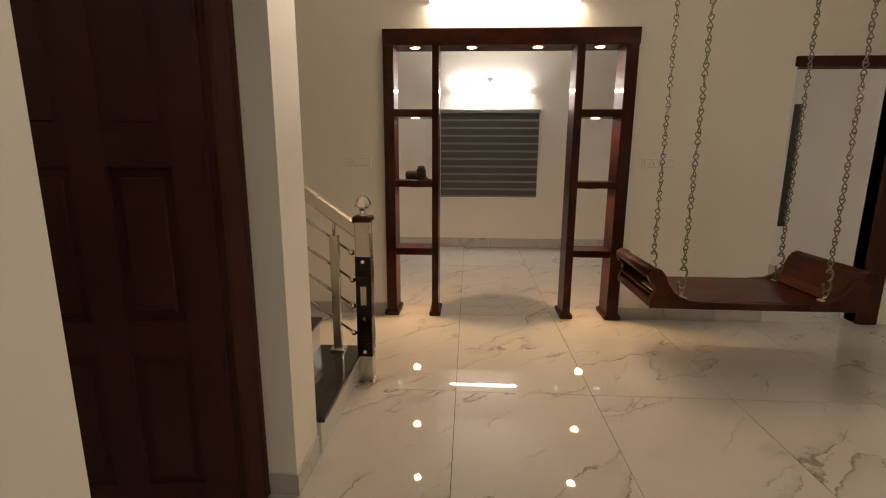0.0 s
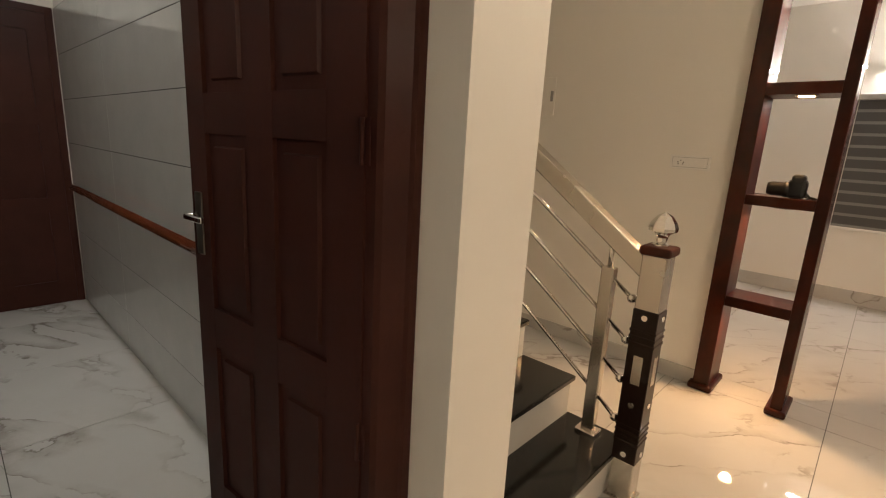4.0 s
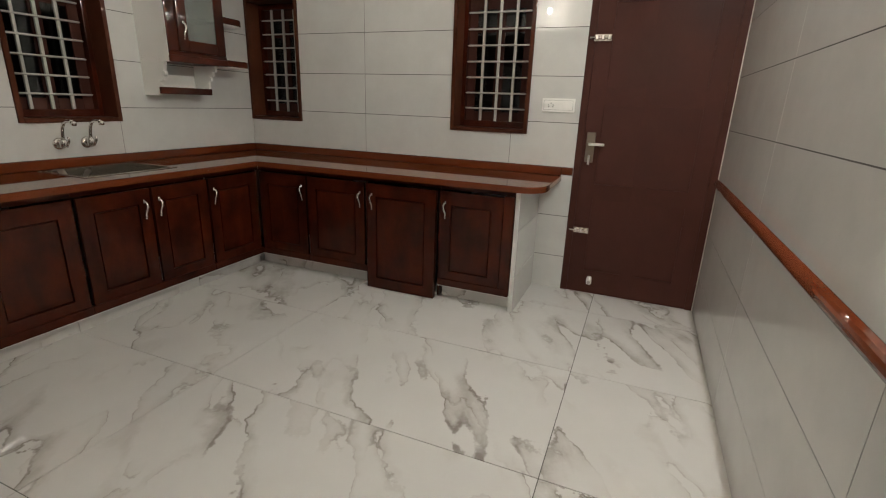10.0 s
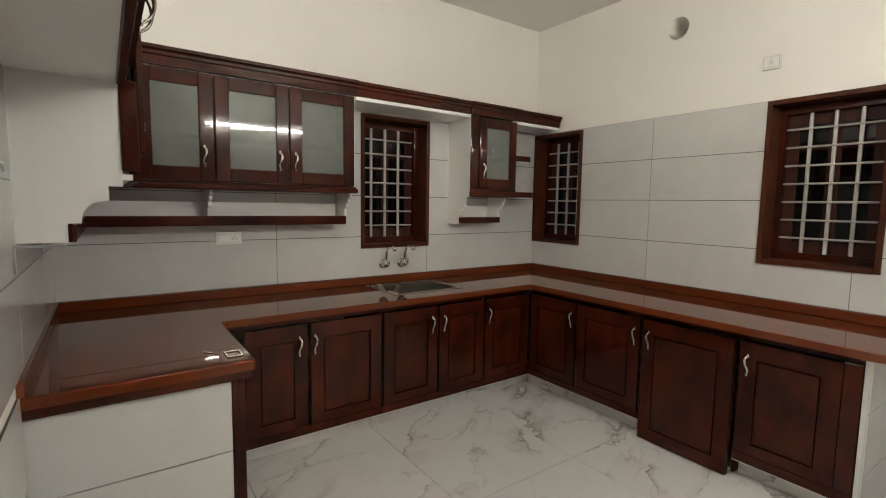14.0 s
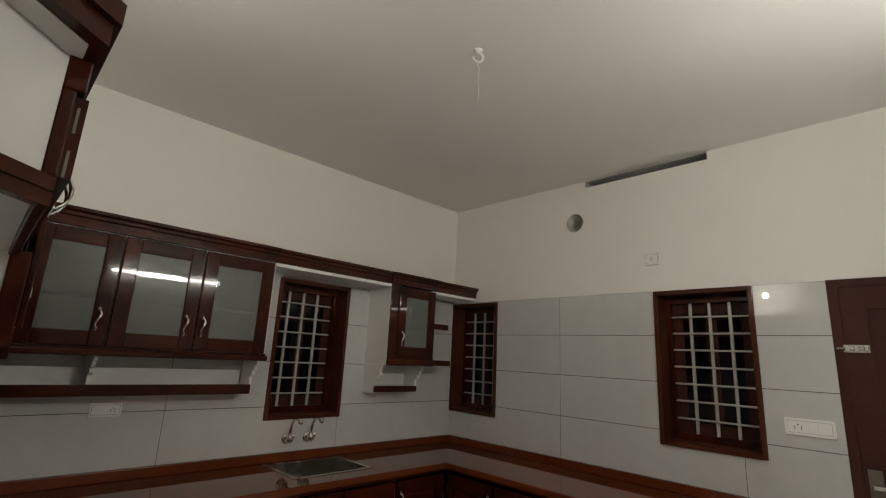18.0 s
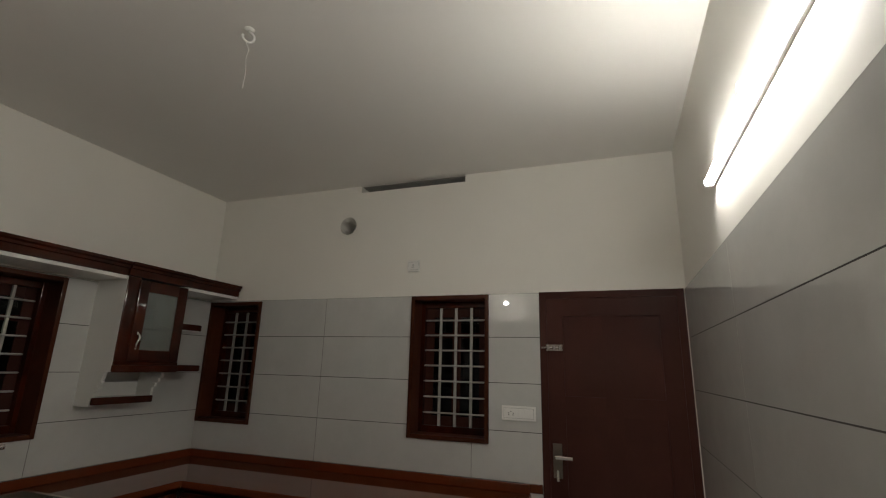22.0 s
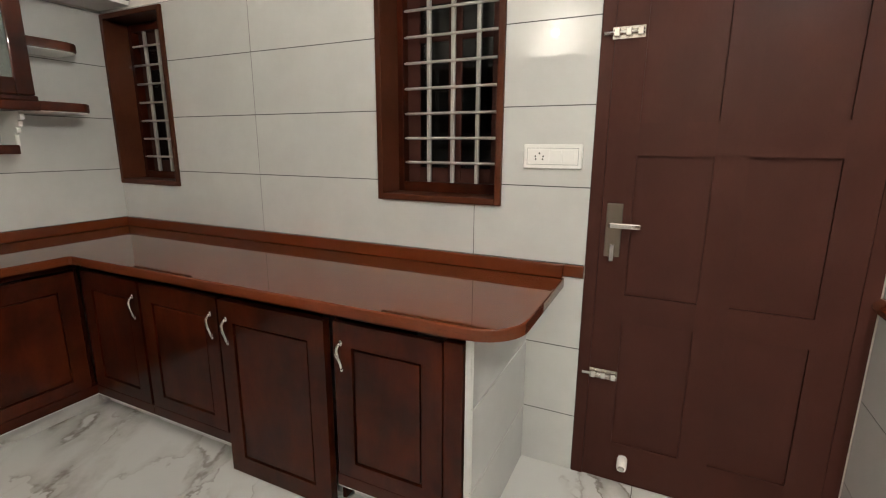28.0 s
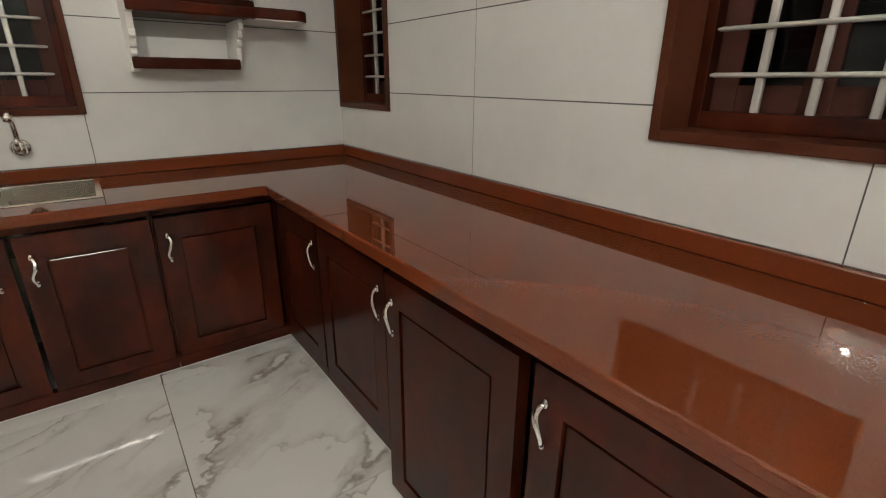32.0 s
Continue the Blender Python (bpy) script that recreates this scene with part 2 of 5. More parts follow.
M_FRAMEW = timber("red_brown_frame", (0.052, 0.0148, 0.0074), (0.092, 0.0276, 0.0134), 2, rough=0.35, coat=0.25)
M_SLEEVE = timber("dark_stained_sleeve", (0.010, 0.0042, 0.0030), (0.026, 0.0105, 0.0070), 2, rough=0.4)
M_TOP = granite("red_brown_worktop", (0.116, 0.0270, 0.0092), (0.080, 0.0190, 0.0068), (0.162, 0.0430, 0.0180), 0.004)
M_BLACK = granite("black_granite", (0.012, 0.012, 0.012), (0.03, 0.03, 0.03), (0.05, 0.05, 0.05), 0.12)
M_STEEL = plain("brushed_steel", (0.55, 0.52, 0.47), 0.26, 1.0, vary=0.05, grain=140, bump=0.03)
M_CHROME = plain("chrome", (0.82, 0.80, 0.77), 0.08, 1.0, vary=0.04, grain=60, bump=0.0)
M_CHAIN = plain("dull_chain_steel", (0.24, 0.215, 0.18), 0.35, 1.0, vary=0.15, grain=90, bump=0.05)
M_SATIN = plain("satin_nickel", (0.20, 0.18, 0.155), 0.33, 1.0, vary=0.08, grain=120, bump=0.03)
M_PLASTIC = plain("white_plastic", (0.87, 0.86, 0.83), 0.25, vary=0.03, grain=60, bump=0.0)
M_GREYP = plain("grey_plastic", (0.33, 0.33, 0.32), 0.4, vary=0.05, bump=0.0)
M_DARKP = plain("black_plastic", (0.015, 0.015, 0.015), 0.45, vary=0.1, bump=0.05)
M_BAR = plain("silver_painted_bar", (0.44, 0.43, 0.40), 0.38, 0.25, vary=0.08, grain=80)
M_GLASS = glassy("dark_window_glass", (0.35, 0.38, 0.38), 0.03)
M_REED = glassy("frosted_cabinet_glass", (0.43, 0.46, 0.43), 0.02, 0.68, wavy=0.003)
# grey that deepens the shade inside the vent slot
M_SLOT_SHADE = plain("slot_shade_grey", (0.40, 0.39, 0.37), 0.9, vary=0.25, grain=120, bump=0.3)
# Near-black that stands for night and unlit depth, not for a wall's paint.
M_NIGHT = plain("night_darkness", (0.03, 0.03, 0.033), 0.8, vary=0.3)
M_BLIND = plain("grey_blind_fabric", (0.085, 0.085, 0.085), 0.75, vary=0.1, grain=300, bump=0.1)
M_SHEER = plain("sheer_blind_band", (0.25, 0.25, 0.245), 0.7, vary=0.08, grain=300)
M_TUBE = glow("tube_light", KELVIN_TUBE, 180.0)
M_TUBE_HALL = glow("hall_tube_light", (1.0, 0.80, 0.57), 390.0)
# glow of the added, unseen hall lamp
M_TUBE_FILL = glow("unseen_hall_fill", (1.0, 0.83, 0.63), 550.0)
M_TUBE_ROOM = glow("room_tube_light", (1.0, 0.90, 0.80), 520.0)
M_BULB = glow("round_bulb", (1.0, 0.95, 0.86), 640.0)
M_SPOT = glow("warm_spot_lens", WARM, 130.0)


# ---- mesh helpers ----
ORIGIN = {}


def box(bm, x0, x1, y0, y1, z0, z1, bevel=0.0, m=None):
    x0, x1, y0, y1, z0, z1 = min(x0, x1), max(x0, x1), min(y0, y1), max(y0, y1), min(z0, z1), max(z0, z1)
    mat = Matrix.Translation(((x0 + x1) / 2, (y0 + y1) / 2, (z0 + z1) / 2)) @ Matrix.Diagonal((x1 - x0, y1 - y0, z1 - z0, 1))
    made = bmesh.ops.create_cube(bm, size=1.0, matrix=(m @ mat) if m else mat)["verts"]
    if bevel:
        edges = list({e for v in made for e in v.link_edges})
        bmesh.ops.bevel(bm, geom=edges, offset=min(bevel, (x1 - x0) / 3, (y1 - y0) / 3, (z1 - z0) / 3), segments=2, affect="EDGES", profile=0.5)
    return bm


def prism(bm, outline, at, m=None, axis="y", bevel=0.0):
    """A flat outline of (a, b) pulled along an axis from at[0] to at[1]."""
    def put(a, b, c):
        p = {"y": (a, c, b), "x": (c, a, b), "z": (a, b, c)}[axis]
        return (m @ Vector(p)) if m else Vector(p)
    low = [bm.verts.new(put(a, b, at[0])) for a, b in outline]
    high = [bm.verts.new(put(a, b, at[1])) for a, b in outline]
    n = len(outline)
    faces = [bm.faces.new(low), bm.faces.new(high[::-1])]
    for i in range(n):
        faces.append(bm.faces.new((low[i], high[i], high[(i + 1) % n], low[(i + 1) % n])))
    bmesh.ops.recalc_face_normals(bm, faces=faces)
    if bevel:
        edges = list({e for f in faces[:2] for e in f.edges})
        bmesh.ops.bevel(bm, geom=edges, offset=bevel, segments=2, affect="EDGES", profile=0.5)
    return bm


def sweep(bm, points, radius, seg=10, closed=False, flat=1.0):
    """A round bar along points; radius may be one number or one for each point."""
    pts = [Vector(p) for p in points]
    n = len(pts)
    rad = [radius] * n if isinstance(radius, (int, float)) else list(radius)
    rings = []
    side = None
    for i, p in enumerate(pts):
        a = pts[i - 1] if (i > 0 or closed) else p
        b = pts[(i + 1) % n] if (i < n - 1 or closed) else p
        d = (b - a).normalized()
        if side is None:
            side = d.cross(Vector((0, 0, 1)) if abs(d.z) < 0.9 else Vector((1, 0, 0))).normalized()
        side = (side - d * side.dot(d)).normalized()
        up = d.cross(side)
        rings.append([bm.verts.new(p + rad[i] * (math.cos(2 * math.pi * k / seg) * side + flat * math.sin(2 * math.pi * k / seg) * up)) for k in range(seg)])
    for i in range(n if closed else n - 1):
        r, s = rings[i], rings[(i + 1) % n]
        for k in range(seg):
            f = bm.faces.new((r[k], r[(k + 1) % seg], s[(k + 1) % seg], s[k]))
            f.smooth = True
    if not closed:
        bm.faces.new(rings[0][::-1])
        bm.faces.new(rings[-1])
    return bm


def lathe(bm, profile, at, seg=20, axis="z", square=False):
    """A turned piece: profile of (radius, height) about an axis through at."""
    rings = []
    for r, h in profile:
        ring = []
        for k in range(seg):
            a = 2 * math.pi * (k + (0.5 if square else 0)) / seg
            c, s = r * math.cos(a), r * math.sin(a)
            p = {"z": (c, s, h), "x": (h, c, s), "y": (c, h, s)}[axis]
            ring.append(bm.verts.new(Vector(at) + Vector(p)))
        rings.append(ring)
    faces = []
    for r, s in zip(rings, rings[1:]):
        for k in range(seg):
            f = bm.faces.new((r[k], r[(k + 1) % seg], s[(k + 1) % seg], s[k]))
            f.smooth = not square
            faces.append(f)
    faces.append(bm.faces.new(rings[0][::-1]))
    faces.append(bm.faces.new(rings[-1]))
    bmesh.ops.recalc_face_normals(bm, faces=faces)
    return bm


def thing(name, at, label, category, group="", kind=""):
    ob = new(name)
    ob.location = at
    ob.empty_display_size = 0.1
    ORIGIN[ob] = Vector(at)
    return tagged(ob, label, category, group, kind)


def part(name, bm, material, parent, label=""):
    """One mesh, given in the world's metres, as a child of a thing or part."""
    me = bpy.data.meshes.new(name)
    at = ORIGIN[parent]
    bmesh.ops.recalc_face_normals(bm, faces=bm.faces[:])
    bmesh.ops.translate(bm, verts=bm.verts[:], vec=-at)
    bm.to_mesh(me)
    bm.free()
    me.materials.append(material)
    ob = new(name, me)
    ob.parent = parent
    ORIGIN[ob] = at
    return tagged(ob, label) if label else ob


def solid(name, bm, material, label="", category="", group="", kind="", at=None):
    """One mesh as a top-level thing, its origin in the middle of its base."""
    if at is None:
        lo = [min(v.co[i] for v in bm.verts) for i in range(3)]
        hi = [max(v.co[i] for v in bm.verts) for i in range(3)]
        at = ((lo[0] + hi[0]) / 2, (lo[1] + hi[1]) / 2, lo[2])
    me = bpy.data.meshes.new(name)
    bmesh.ops.translate(bm, verts=bm.verts[:], vec=-Vector(at))
    bm.to_mesh(me)
    bm.free()
    me.materials.append(material)
    ob = new(name, me)
    ob.location = at
    ORIGIN[ob] = Vector(at)
    return tagged(ob, label, category, group, kind)


def B(*a, **k):
    return box(bmesh.new(), *a, **k)


def many(*boxes, bevel=0.0, m=None):
    bm = bmesh.new()
    for b in boxes:
        box(bm, *b, bevel=bevel, m=m)
    return bm


def slab(axis, t0, t1, u0, u1, v0, v1, holes=()):
    """A solid slab with rectangular holes right through it. axis: its thin one; u, v: the other two in order."""
    bm = bmesh.new()
    us = sorted({u0, u1, *[min(max(h[i], u0), u1) for h in holes for i in (0, 1)]})
    vs = sorted({v0, v1, *[min(max(h[i], v0), v1) for h in holes for i in (2, 3)]})
    full = [[not any(h[0] < (us[i] + us[i + 1]) / 2 < h[1] and h[2] < (vs[j] + vs[j + 1]) / 2 < h[3] for h in holes) for j in range(len(vs) - 1)] for i in range(len(us) - 1)]
    made = {}

    def vert(u, v, t):
        key = (round(u, 5), round(v, 5), t)
        if key not in made:
            made[key] = bm.verts.new({"x": (t, u, v), "y": (u, t, v), "z": (u, v, t)}[axis])
        return made[key]

    def filled(i, j):
        return 0 <= i < len(us) - 1 and 0 <= j < len(vs) - 1 and full[i][j]

    for i in range(len(us) - 1):
        for j in range(len(vs) - 1):
            if not full[i][j]:
                continue
            a, b, c, d = us[i], us[i + 1], vs[j], vs[j + 1]
            for t in (t0, t1):
                bm.faces.new([vert(a, c, t), vert(b, c, t), vert(b, d, t), vert(a, d, t)])
            for near, p, q in (((i - 1, j), (a, c), (a, d)), ((i + 1, j), (b, c), (b, d)), ((i, j - 1), (a, c), (b, c)), ((i, j + 1), (a, d), (b, d))):
                if not filled(*near):
                    bm.faces.new([vert(*p, t0), vert(*q, t0), vert(*q, t1), vert(*p, t1)])
    bmesh.ops.recalc_face_normals(bm, faces=bm.faces[:])
    return bm


def structure(name, bm, material, label, category):
    return solid(name, bm, material, label, category, kind="structure")


def face_frame(o, u, n):
    """A local frame on a front: x along u, y out of the front (n), z up."""
    u, n = Vector(u), Vector(n)
    m = Matrix(((u.x, n.x, 0, o[0]), (u.y, n.y, 0, o[1]), (u.z, n.z, 1, o[2]), (0, 0, 0, 1)))
    return m

# ---- large structure ----
W2, W1, WS = (-0.037, 0.548, 1.11, 2.092), (-1.945, -1.402, 1.11, 2.085), (-3.572, -2.98, 1.11, 2.085)
BD = (0.897, 1.782, 0.0, 2.098)            # back door in the west wall
SLOT = (-0.534, 0.36, 2.968, ZC + 0.02)    # vent slot under the ceiling
HOLE = (-0.636, 2.69, 0.075)               # round duct hole: y, z, radius
R = HOLE[2] + 0.02
DOOR_Y = (0.872, 1.830)                   # kitchen doorway in the east wall
TH = 0.008                                 # tile thickness

# west wall with two windows, the back door, the vent slot and the duct hole
wall_west = structure("wall_west", slab("x", XW - 0.24, XW - TH, YS - 0.3, YN + 0.01, 0, ZC, [W2, W1, BD, SLOT, (HOLE[0] - R, HOLE[0] + R, HOLE[1] - R, HOLE[1] + R)]),
                      M_PAINT, "cream painted kitchen wall with grey tiles below", "wall")
wall_south = structure("wall_south", slab("y", YS - 0.24, YS - TH, XW - 0.24, XE + 0.24, 0, ZC, [WS]), M_PAINT, "cream painted kitchen wall over the sink", "wall")
wall_north = structure("wall_north", slab("y", YN + TH, YB, XW - 0.24, -1.205, 0, ZH), M_PAINT, "cream painted wall between kitchen and stairs", "wall")
structure("wall_north_end", slab("y", DOOR_Y[1], YB, -1.205, XH, 0, ZH), M_HALL, "cream painted end of the wall beside the stairs", "wall")
wall_east = structure("wall_east", slab("x", XE, XH, YS - 0.3, DOOR_Y[1], 0, ZH, [(*DOOR_Y, -0.1, 2.13)]), M_HALL, "cream painted wall with the kitchen doorway", "wall")
structure("ceiling", slab("z", ZC, ZC + 0.15, XW - 0.24, XE + 0.01, YS - 0.3, YN + 0.01), M_CEIL, "white painted kitchen ceiling", "ceiling")


def ring_plate(y, z, r, half, x0, x1):
    """A square plate with a round hole."""
    bm = bmesh.new()
    n = 40
    rows = []
    for x in (x0, x1):
        inner, outer = [], []
        for k in range(n):
            a = 2 * math.pi * k / n
            c, s = math.cos(a), math.sin(a)
            f = half / max(abs(c), abs(s))
            inner.append(bm.verts.new((x, y + r * c, z + r * s)))
            outer.append(bm.verts.new((x, y + f * c, z + f * s)))
        rows.append((inner, outer))
    for k in range(n):
        j = (k + 1) % n
        for inner, outer in rows:
            bm.faces.new((inner[k], inner[j], outer[j], outer[k]))
        bm.faces.new((rows[0][0][k], rows[0][0][j], rows[1][0][j], rows[1][0][k]))
        bm.faces.new((rows[0][1][k], rows[0][1][j], rows[1][1][j], rows[1][1][k]))
    bmesh.ops.recalc_face_normals(bm, faces=bm.faces[:])
    return bm


part("duct_surround", ring_plate(HOLE[0], HOLE[1], HOLE[2], R, XW - 0.24, XW - TH), M_PAINT, wall_west, "cream plaster round the duct hole")
part("duct_end", lathe(bmesh.new(), [(HOLE[2] + 0.012, -0.002), (HOLE[2] + 0.012, 0.002)], (XW - 0.215, HOLE[0], HOLE[1]), 32, "x"), M_GREYP, wall_west, "grey cap closing the duct")
# Black board in place of the slot's depth in shade.
part("slot_back", B(XW - 0.235, XW - 0.225, SLOT[0], SLOT[1], SLOT[2], ZC), M_NIGHT, wall_west, "dark board painted as the unlit end of the vent slot")
# The lining is coloured grey so the recess looks shaded.
part("slot_lining", many((XW - 0.224, XW - TH - 0.022, SLOT[0] + 0.001, SLOT[1] - 0.001, ZC - 0.004, ZC - 0.0005), (XW - 0.224, XW - TH - 0.012, SLOT[1] - 0.004, SLOT[1] - 0.001, SLOT[2] + 0.001, ZC - 0.0045)), M_SLOT_SHADE, wall_west, "grey lining that puts shade into the slot")

# hall shell
structure("wall_hall_north", slab("y", YP, YP + 0.15, XW - 0.24, 3.6, 0, ZH, [(-0.93, 0.93, -0.1, 2.22), (2.19, 2.95, -0.1, 2.06)]), M_HALL,
                      "cream hall wall with a wooden portal and a second opening", "wall")
structure("wall_hall_east", slab("x", 3.6, 3.75, -3.0, YR, 0, ZH), M_HALL, "cream painted hall wall", "wall")
structure("wall_hall_south", slab("y", -3.15, -3.0, XE, 3.75, 0, ZH), M_HALL, "cream painted hall wall", "wall")
structure("wall_hall_west", slab("x", XE, XH, -3.0, YS - 0.3, 0, ZH), M_HALL, "cream painted hall wall", "wall")
structure("wall_stair_west", slab("x", XW - 0.24, XW - 0.09, YB, YP, 0, ZH), M_HALL, "cream painted wall at the head of the stairs", "wall")
structure("ceiling_hall", slab("z", ZH, ZH + 0.15, XW - 0.24, 3.75, -3.15, YP + 0.15, [(XW - 0.5, XE + 0.012, -4, YB - 0.01)]), M_CEIL, "white painted hall ceiling", "ceiling")
structure("wall_room_north", slab("y", YR, YR + 0.15, -2.4, 3.75, 0, ZH, [(-0.68, 0.65, 0.76, 1.95), (-0.42, 0.378, 2.80, 2.862)]), M_HALL, "pale wall of the room behind the portal", "wall")
# thin pale green sheet over the right part of the far wall
structure("wall_room_green", B(1.95, 3.59, YR - 0.009, YR - 0.0005, 0, 2.86), M_GREEN, "pale green wall face seen through the second opening", "wall")
structure("wall_room_west", slab("x", -2.55, -2.4, YP + 0.15, YR + 0.15, 0, ZH), M_HALL, "pale wall of the room behind the portal", "wall")
structure("ceiling_room", slab("z", 2.862, 3.2, -2.55, 3.75, YP + 0.15, YR + 0.15), M_CEIL, "white ceiling of the room behind the portal", "ceiling")
floor = structure("floor", slab("z", -0.15, -0.003, XW - 0.24, 3.75, -3.15, YR + 0.15), M_FGROUT, "bed of the polished floor tiles", "floor")
# dark boards added outside the windows, coloured as the night
structure("backdrop", many((XW - 1.6, XW - 1.5, -5, 4, -0.5, 3.5), (XW - 1.6, 1, -4.1, -4.0, -0.5, 3.5)), M_NIGHT, "dark boards added outside as the night", "backdrop")


# ---- windows with bars ----
def window(name, m, wd, z0, z1, depth=0.20, bar0=0.18, pitch=0.119, ends=(0.05, 0.53), bars=3, rods=7, rod0=1.272, step=0.1092, label=""):
    """m: frame on the wall's face at the opening's lower corner (z = 0 at the floor); wd: its width."""
    ob = thing(name, tuple(m @ Vector((wd / 2, 0, z0))), label, "window", kind="structure")
    f, e = 0.028, 0.014

    def put(nm, boxes, mat, parent=ob, lab="", bevel=0.003):
        return part(nm, many(*boxes, bevel=bevel, m=m), mat, parent, lab)
    # lining boards of the reveal
    put("window_frame", [(0, f, -depth, e, z0, z1)], M_FRAMEW)
    put("window_frame", [(wd - f, wd, -depth, e, z0, z1)], M_FRAMEW)
    put("window_head", [(f, wd - f, -depth, e, z1 - f, z1)], M_FRAMEW)
    put("window_sill", [(f, wd - f, -depth, e, z0, z0 + f)], M_FRAMEW)
    # sash frame that holds the bars
    g, d0, d1 = 0.030, -0.175, -0.128
    put("sash_stile", [(f, f + g, d0, d1, z0 + f, z1 - f)], M_WOODV)
    put("sash_stile", [(wd - f - g, wd - f, d0, d1, z0 + f, z1 - f)], M_WOODV)
    put("sash_rail", [(f + g, wd - f - g, d0, d1, z0 + f, z0 + f + 0.045)], M_WOODX)
    put("sash_rail", [(f + g, wd - f - g, d0, d1, z1 - f - 0.045, z1 - f)], M_WOODX)
    for k in range(bars):
        u = bar0 + k * pitch
        bm = bmesh.new()
        box(bm, u - 0.0095, u + 0.0095, -0.157, -0.140, z0 + f + 0.03, z1 - f - 0.03, bevel=0.004, m=m)
        part("upright_bar", bm, M_BAR, ob, "silver painted square bar")
    for k in range(rods):
        z = rod0 + k * step
        bm = sweep(bmesh.new(), [m @ Vector((ends[0], -0.134, z)), m @ Vector((ends[0] + 0.01, -0.134, z)), m @ Vector((ends[1] - 0.01, -0.134, z)), m @ Vector((ends[1], -0.134, z))], [0.003, 0.0062, 0.0062, 0.003], 8)
        part("cross_rod", bm, M_BAR, ob, "silver painted round rod")
    # glazed shutters behind
    s0, s1, mid = -0.198, -0.18, wd / 2
    for a, b, g0, g1 in ((f, mid - 0.002, 0.088, 0.03), (mid + 0.002, wd - f, 0.03, 0.088)):
        sh = put("shutter", [(a, a + g0, s0, s1, z0 + f, z1 - f), (b - g1, b, s0, s1, z0 + f, z1 - f), (a + g0, b - g1, s0, s1, z0 + f, z0 + f + 0.11),
                             (a + g0, b - g1, s0, s1, z1 - f - 0.11, z1 - f), (a + g0, b - g1, s0, s1, (z0 + z1) / 2 + 0.2, (z0 + z1) / 2 + 0.235)], M_DOOR, ob, "dark wooden shutter", bevel=0.002)
        put("pane", [(a + g0, b - g1, s0 + 0.006, s0 + 0.010, z0 + f + 0.11, z1 - f - 0.11)], M_GLASS, sh, "dark glass pane", bevel=0)
    return ob


def west_at(y):
    return face_frame((XW, y, 0), (0, 1, 0), (1, 0, 0))


window("window_1", west_at(W2[0]), W2[1] - W2[0], W2[2], W2[3], bar0=0.180, pitch=0.1185, ends=(0.062, 0.528), label="red-brown wooden window with silver bars beside the back door")
window("window_2", west_at(W1[0]), W1[1] - W1[0], W1[2], W1[3], bar0=0.152, pitch=0.1205, ends=(0.036, 0.505), label="red-brown wooden window with silver bars in the corner")
window("window_3", face_frame((WS[1], YS, 0), (-1, 0, 0), (0, 1, 0)), WS[1] - WS[0], WS[2], WS[3], bar0=0.157, pitch=0.1185, ends=(0.075, 0.514), label="red-brown wooden window with silver bars over the sink")


# ---- doors ----
def panelled(parent, m, wd, z0, z1, thick, cols, rows, mat, mat_r, relief=0.008, name="leaf", edge=0.0005, field=True):
    """A framed leaf with raised panels; cols and rows: where the panels lie. Local y is out of the face."""
    lift = relief * 0.45
    us = [0.0, *[v for c in cols for v in c], wd]
    leaf = part(name, many((us[2], us[3], -thick, 0, z0, z1), bevel=edge, m=m), mat, parent)
    for a, b in ((us[0], us[1]), (us[4], us[5])):
        part("stile", many((a, b, -thick, 0, z0, z1), bevel=edge, m=m), mat, leaf)
    zs = [z0, *[v for r in rows for v in r], z1]
    for c in cols:
        for a, b in zip(zs[0::2], zs[1::2]):
            part("rail", many((c[0], c[1], -thick + 0.001, -0.0003 if edge else 0, a, b), bevel=edge, m=m), mat_r, leaf)
        for r in rows:
            bm = bmesh.new()
            box(bm, c[0], c[1], -thick + relief * 1.5, -relief * 1.5, r[0], r[1], m=m)
            if not field:
                part("panel", bm, mat, leaf)
                continue
            i, o, e = 0.034, -relief * 1.5, 0.005
            v = [bm.verts.new(m @ Vector(p)) for d, y in ((0, o), (e, -lift)) for p in (
                (c[0] + i + d, y, r[0] + i + d), (c[1] - i - d, y, r[0] + i + d), (c[1] - i - d, y, r[1] - i - d), (c[0] + i + d, y, r[1] - i - d))]
            for k in range(4):
                bm.faces.new((v[k], v[(k + 1) % 4], v[4 + (k + 1) % 4], v[4 + k]))
            bm.faces.new(v[4:])
            part("panel", bm, mat, leaf)
    return leaf


